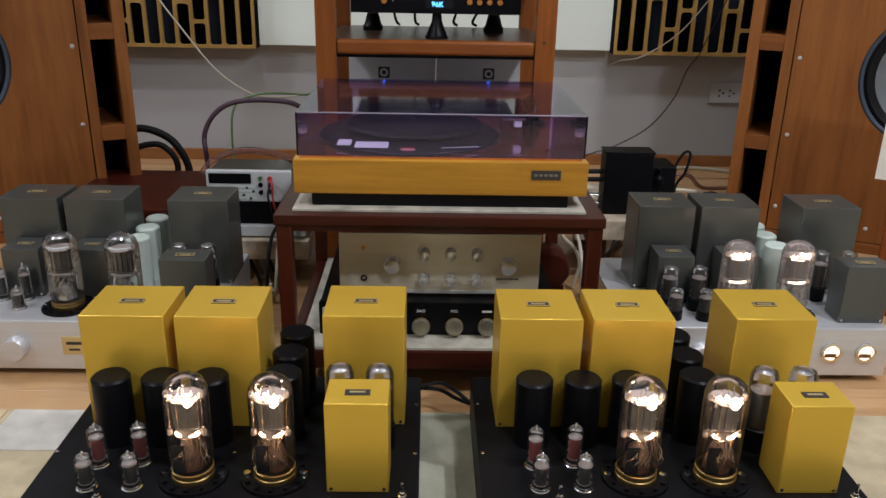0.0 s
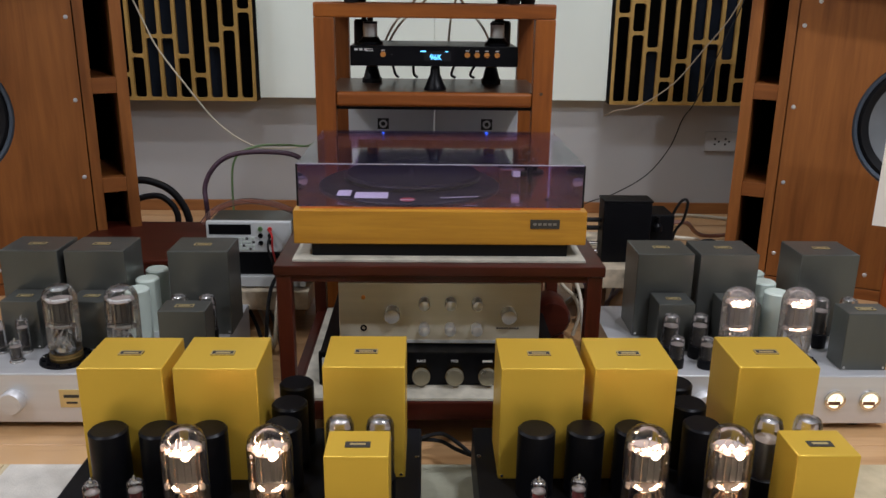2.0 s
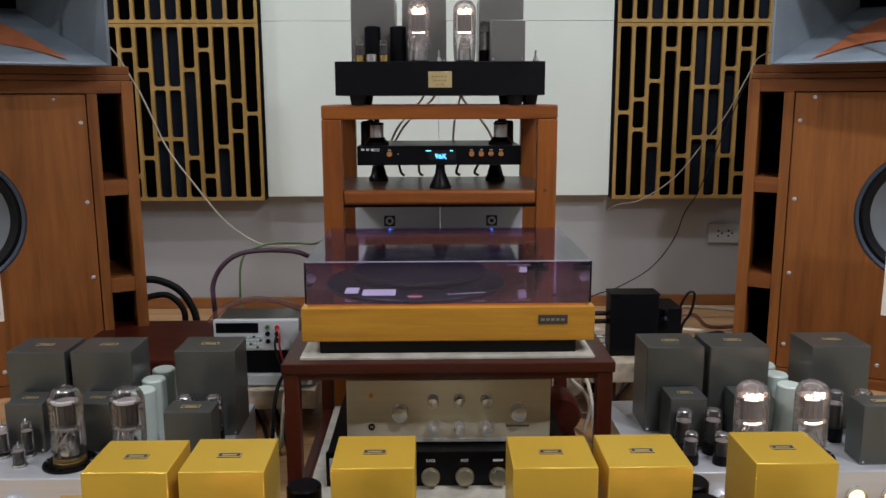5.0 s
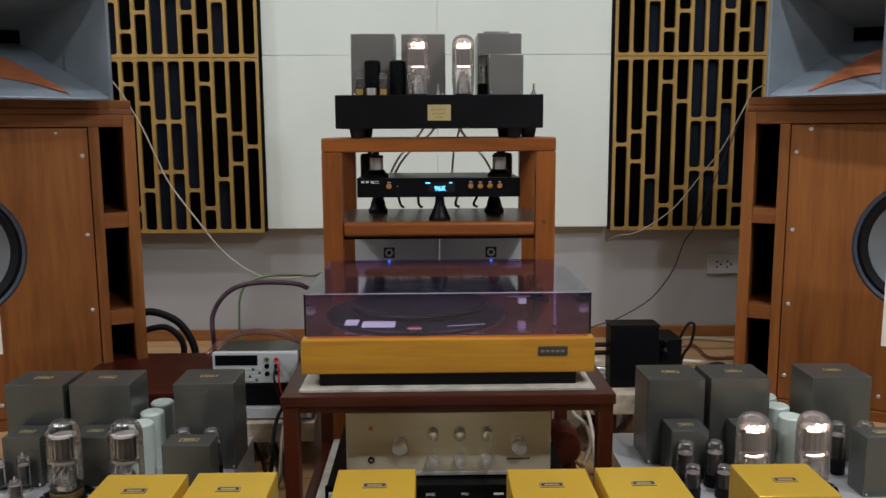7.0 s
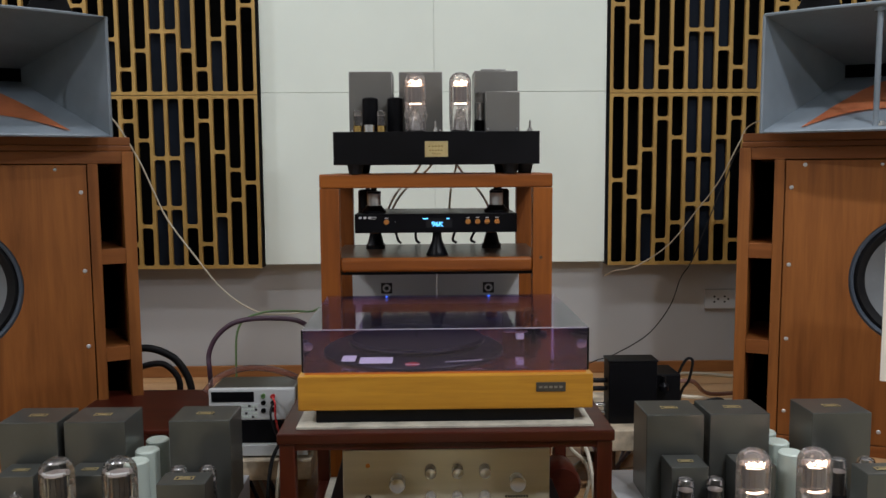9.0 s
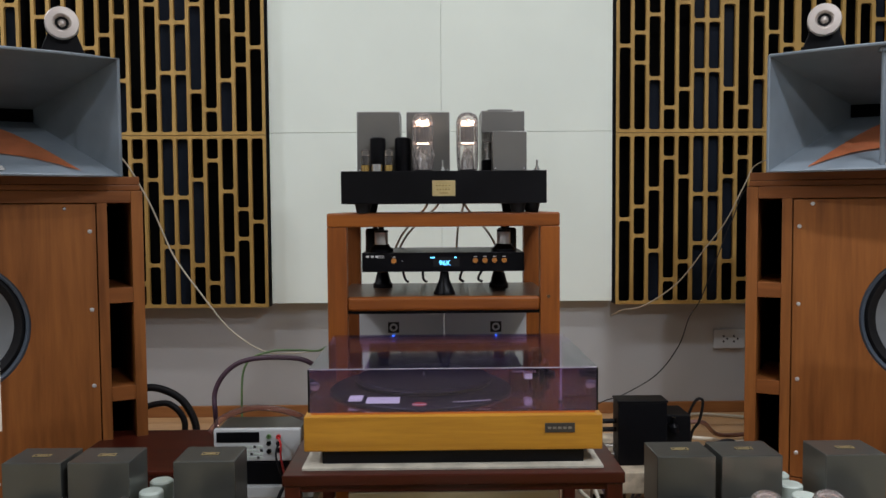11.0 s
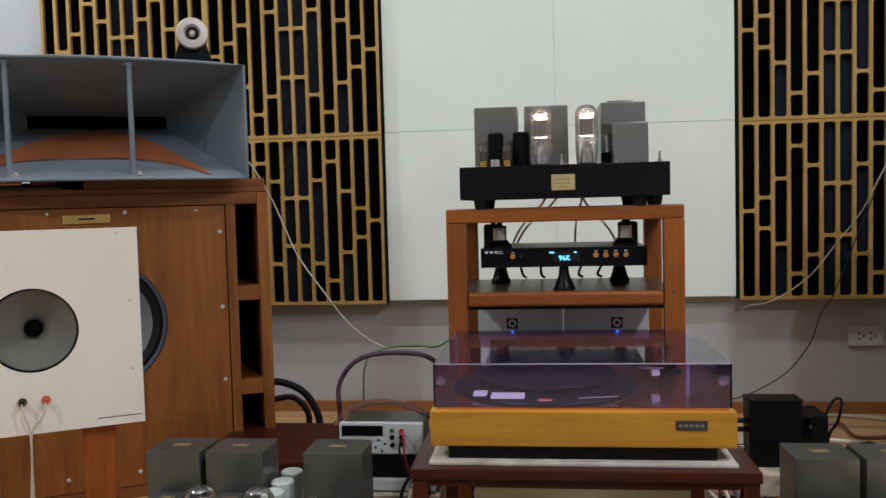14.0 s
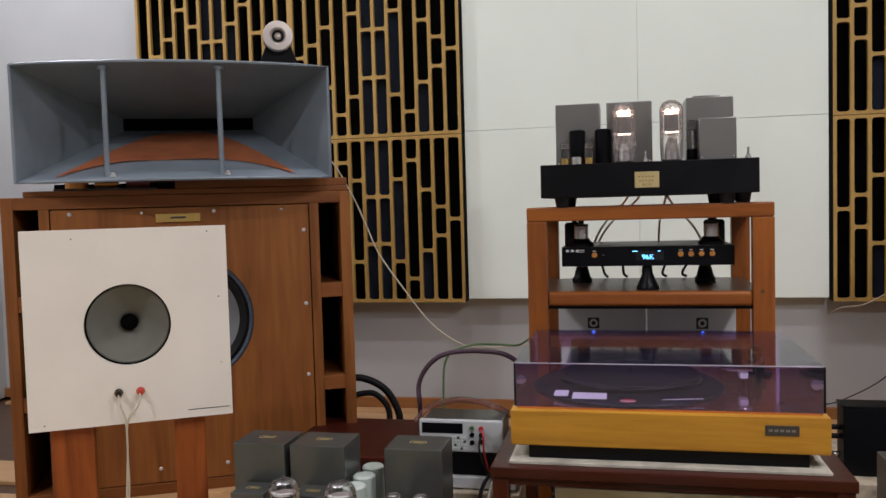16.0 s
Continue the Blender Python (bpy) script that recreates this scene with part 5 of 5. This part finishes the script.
cable("earth_wire", [(-0.555, 2.3, 0.004), (-0.56, 2.3, 0.25), (-0.546, 2.3, 0.354), (-0.483, 2.3, 0.388), (-0.405, 2.3, 0.392), (-0.349, 2.32, 0.387), (-0.30, 2.38, 0.40), (-0.285, 2.4, 0.3), (-0.29, 2.4, 0.004)], 0.003, GREENW, "thin green earth wire")
cable("mains_cable", [(-1.02, 2.62, 0.18), (-0.946, 2.6, 0.221), (-0.884, 2.6, 0.222), (-0.815, 2.6, 0.184), (-0.775, 2.6, 0.101), (-0.79, 2.6, 0.012)], 0.0115, RUBBER, "thick black power cord in a loop", 12)
cable("mains_cable", [(-1.0, 2.58, 0.13), (-0.949, 2.57, 0.158), (-0.895, 2.57, 0.180), (-0.84, 2.57, 0.178), (-0.80, 2.57, 0.12), (-0.82, 2.57, 0.012)], 0.0095, RUBBER, "black power cord in a loop", 12)
cable("speaker_cable", [(1.12, 2.46, 0.862), (1.085, 2.6, 0.93), (1.05, 2.8, 0.915), (1.008, 2.8, 0.846), (0.947, 2.8, 0.726), (0.876, 2.8, 0.632), (0.785, 2.8, 0.519), (0.673, 2.8, 0.444), (0.628, 2.9, 0.418), (0.632, 3.05, 0.385), (0.634, 3.112, 0.37)], 0.0021, TAN, "thin tan speaker cable hanging from the horn")
cable("floor_cable", [(0.60, 2.80, 0.008), (0.72, 2.86, 0.030), (0.86, 2.9, 0.045), (1.0, 2.92, 0.035), (1.2, 2.93, 0.01)], 0.007, IVORY, "pale cable lying along the wall", 10)
cable("floor_cable", [(0.27, 1.93, 0.20), (0.294, 1.9, 0.14), (0.327, 1.9, 0.105), (0.341, 1.9, 0.062), (0.329, 1.9, 0.006)], 0.0045, IVORY, "pale cable looping behind the table")
tw = [(0.50, 2.98, 0.004), (0.54, 3.0, 0.05), (0.589, 3.0, 0.075), (0.651, 3.0, 0.095), (0.773, 3.0, 0.168), (0.853, 3.0, 0.273), (0.89, 3.0, 0.376), (0.929, 3.0, 0.438), (0.985, 3.0, 0.581), (1.04, 3.0, 0.722), (1.091, 2.95, 0.85), (1.12, 2.5, 0.862)]
cable("twisted_wire", tw, 0.002, RUBBER, "thin black twisted wire hanging by the wall", 6)
for i, (y, r, c) in enumerate(((2.35, 0.006, IVORY), (2.42, 0.006, IVORY), (2.3, 0.005, PURPLE), (2.5, 0.007, PINK), (2.25, 0.005, RUBBER))):
    cable("floor_cable", [(0.34 + 0.04 * i, y - 0.25, 0.01), (0.5 + 0.03 * i, y, 0.012), (0.65, y + 0.1, 0.05 + 0.02 * (i % 2)), (0.78, y + 0.05, 0.07 + 0.015 * i), (0.9, y + 0.2, 0.03), (1.1, y + 0.3, 0.01)], r, c, "loose cable on the floor behind the amplifier")
for i, (x, c) in enumerate(((-0.36, IVORY), (-0.34, RUBBER), (-0.38, RUBBER), (0.33, IVORY), (0.35, PURPLE))):
    cable("floor_cable", [(x * 0.55, 1.88, 0.12), (x * 0.75, 1.93 + 0.02 * i, 0.20), (x, 1.90, 0.14), (x * 1.02, 1.80, 0.02), (x * 1.15, 1.95, 0.008), (x * 1.5, 2.3, 0.008)], 0.0045, c, "loose cable behind the table")
for i in range(2):
    cable("floor_cable", [(-0.05, 1.33 + 0.01 * i, 0.05), (0.0, 1.35, 0.055 - 0.014 * i), (0.03, 1.33, 0.05 - 0.014 * i), (0.06, 1.31, 0.035), (0.08, 1.30, 0.04)], 0.0035, RUBBER, "black cable between the gold amplifiers")
for x, dx in ((-0.04, -0.05), (-0.01, -0.06), (0.045, 0.05), (0.05, -0.01)):
    cable("signal_lead", [(x, 2.2, 0.80), (x + dx * 0.3, 2.26, 0.775), (x + dx, 2.345, 0.74), (x + dx * 1.6, 2.32, 0.70), (x + dx * 2.0, 2.27, 0.655), (x + dx * 2.0, 2.25, 0.652)], 0.003, IVORY, "pale signal lead behind the rack")
for i in range(5):
    cable("signal_lead", [(-0.12 + i * 0.06, 2.25, 0.648), (-0.12 + i * 0.06, 2.275, 0.64), (-0.11 + i * 0.05, 2.285, 0.59), (-0.10 + i * 0.05, 2.288, 0.577)], 0.0035, RUBBER, "black signal lead behind the converter")

def pile(name, base):
    return paint(name, base, 0.95, vary=0.14, scale=25, fine=350, grain=0.9, spec=0.1)


rg = thing("rug", (0, 0, 0), "cream woven rug with white, orange and grey-green fields", "rug")
part("rug_body", box(-1.9, 1.9, -0.9, 1.33, 0.0, 0.008, 0.003), pile("cream_rug_pile", (0.50, 0.42, 0.27)), rg)
for x0, x1, y0, y1, c, n in ((-0.73, -0.60, 1.205, 1.325, (0.56, 0.53, 0.47), "white_field"), (-1.1, -0.70, 1.10, 1.20, (0.50, 0.17, 0.05), "orange_field"), (-0.16, 0.42, 0.85, 1.325, (0.40, 0.40, 0.30), "grey_green_field"), (-1.25, -0.74, 1.21, 1.325, (0.56, 0.44, 0.26), "sand_field"), (0.72, 1.4, 0.95, 1.1, (0.66, 0.62, 0.55), "white_field")):
    part(n, box(x0, x1, y0, y1, 0.006, 0.0105, 0.002), pile(n + "_pile", c), rg)

# ---- floor planks ----
rnd = random.Random(4)
plank = bpy.data.meshes.new("plank")
bm = box(-0.6, 0.6, -0.0445, 0.0445, -0.012, 0.0, 0.0012, 1)
finish(bm)
bm.to_mesh(plank)
bm.free()
plank.materials.append(PARQ)
for r in range(21):
    shift = rnd.uniform(0, 1.2)
    for c in range(-3, 3):
        x = c * 1.202 + shift
        if abs(x) < 2.1:
            ob = new("plank", plank)
            ob.parent = FLOOR
            ob.location = (x, 1.27 + r * 0.09, 0)
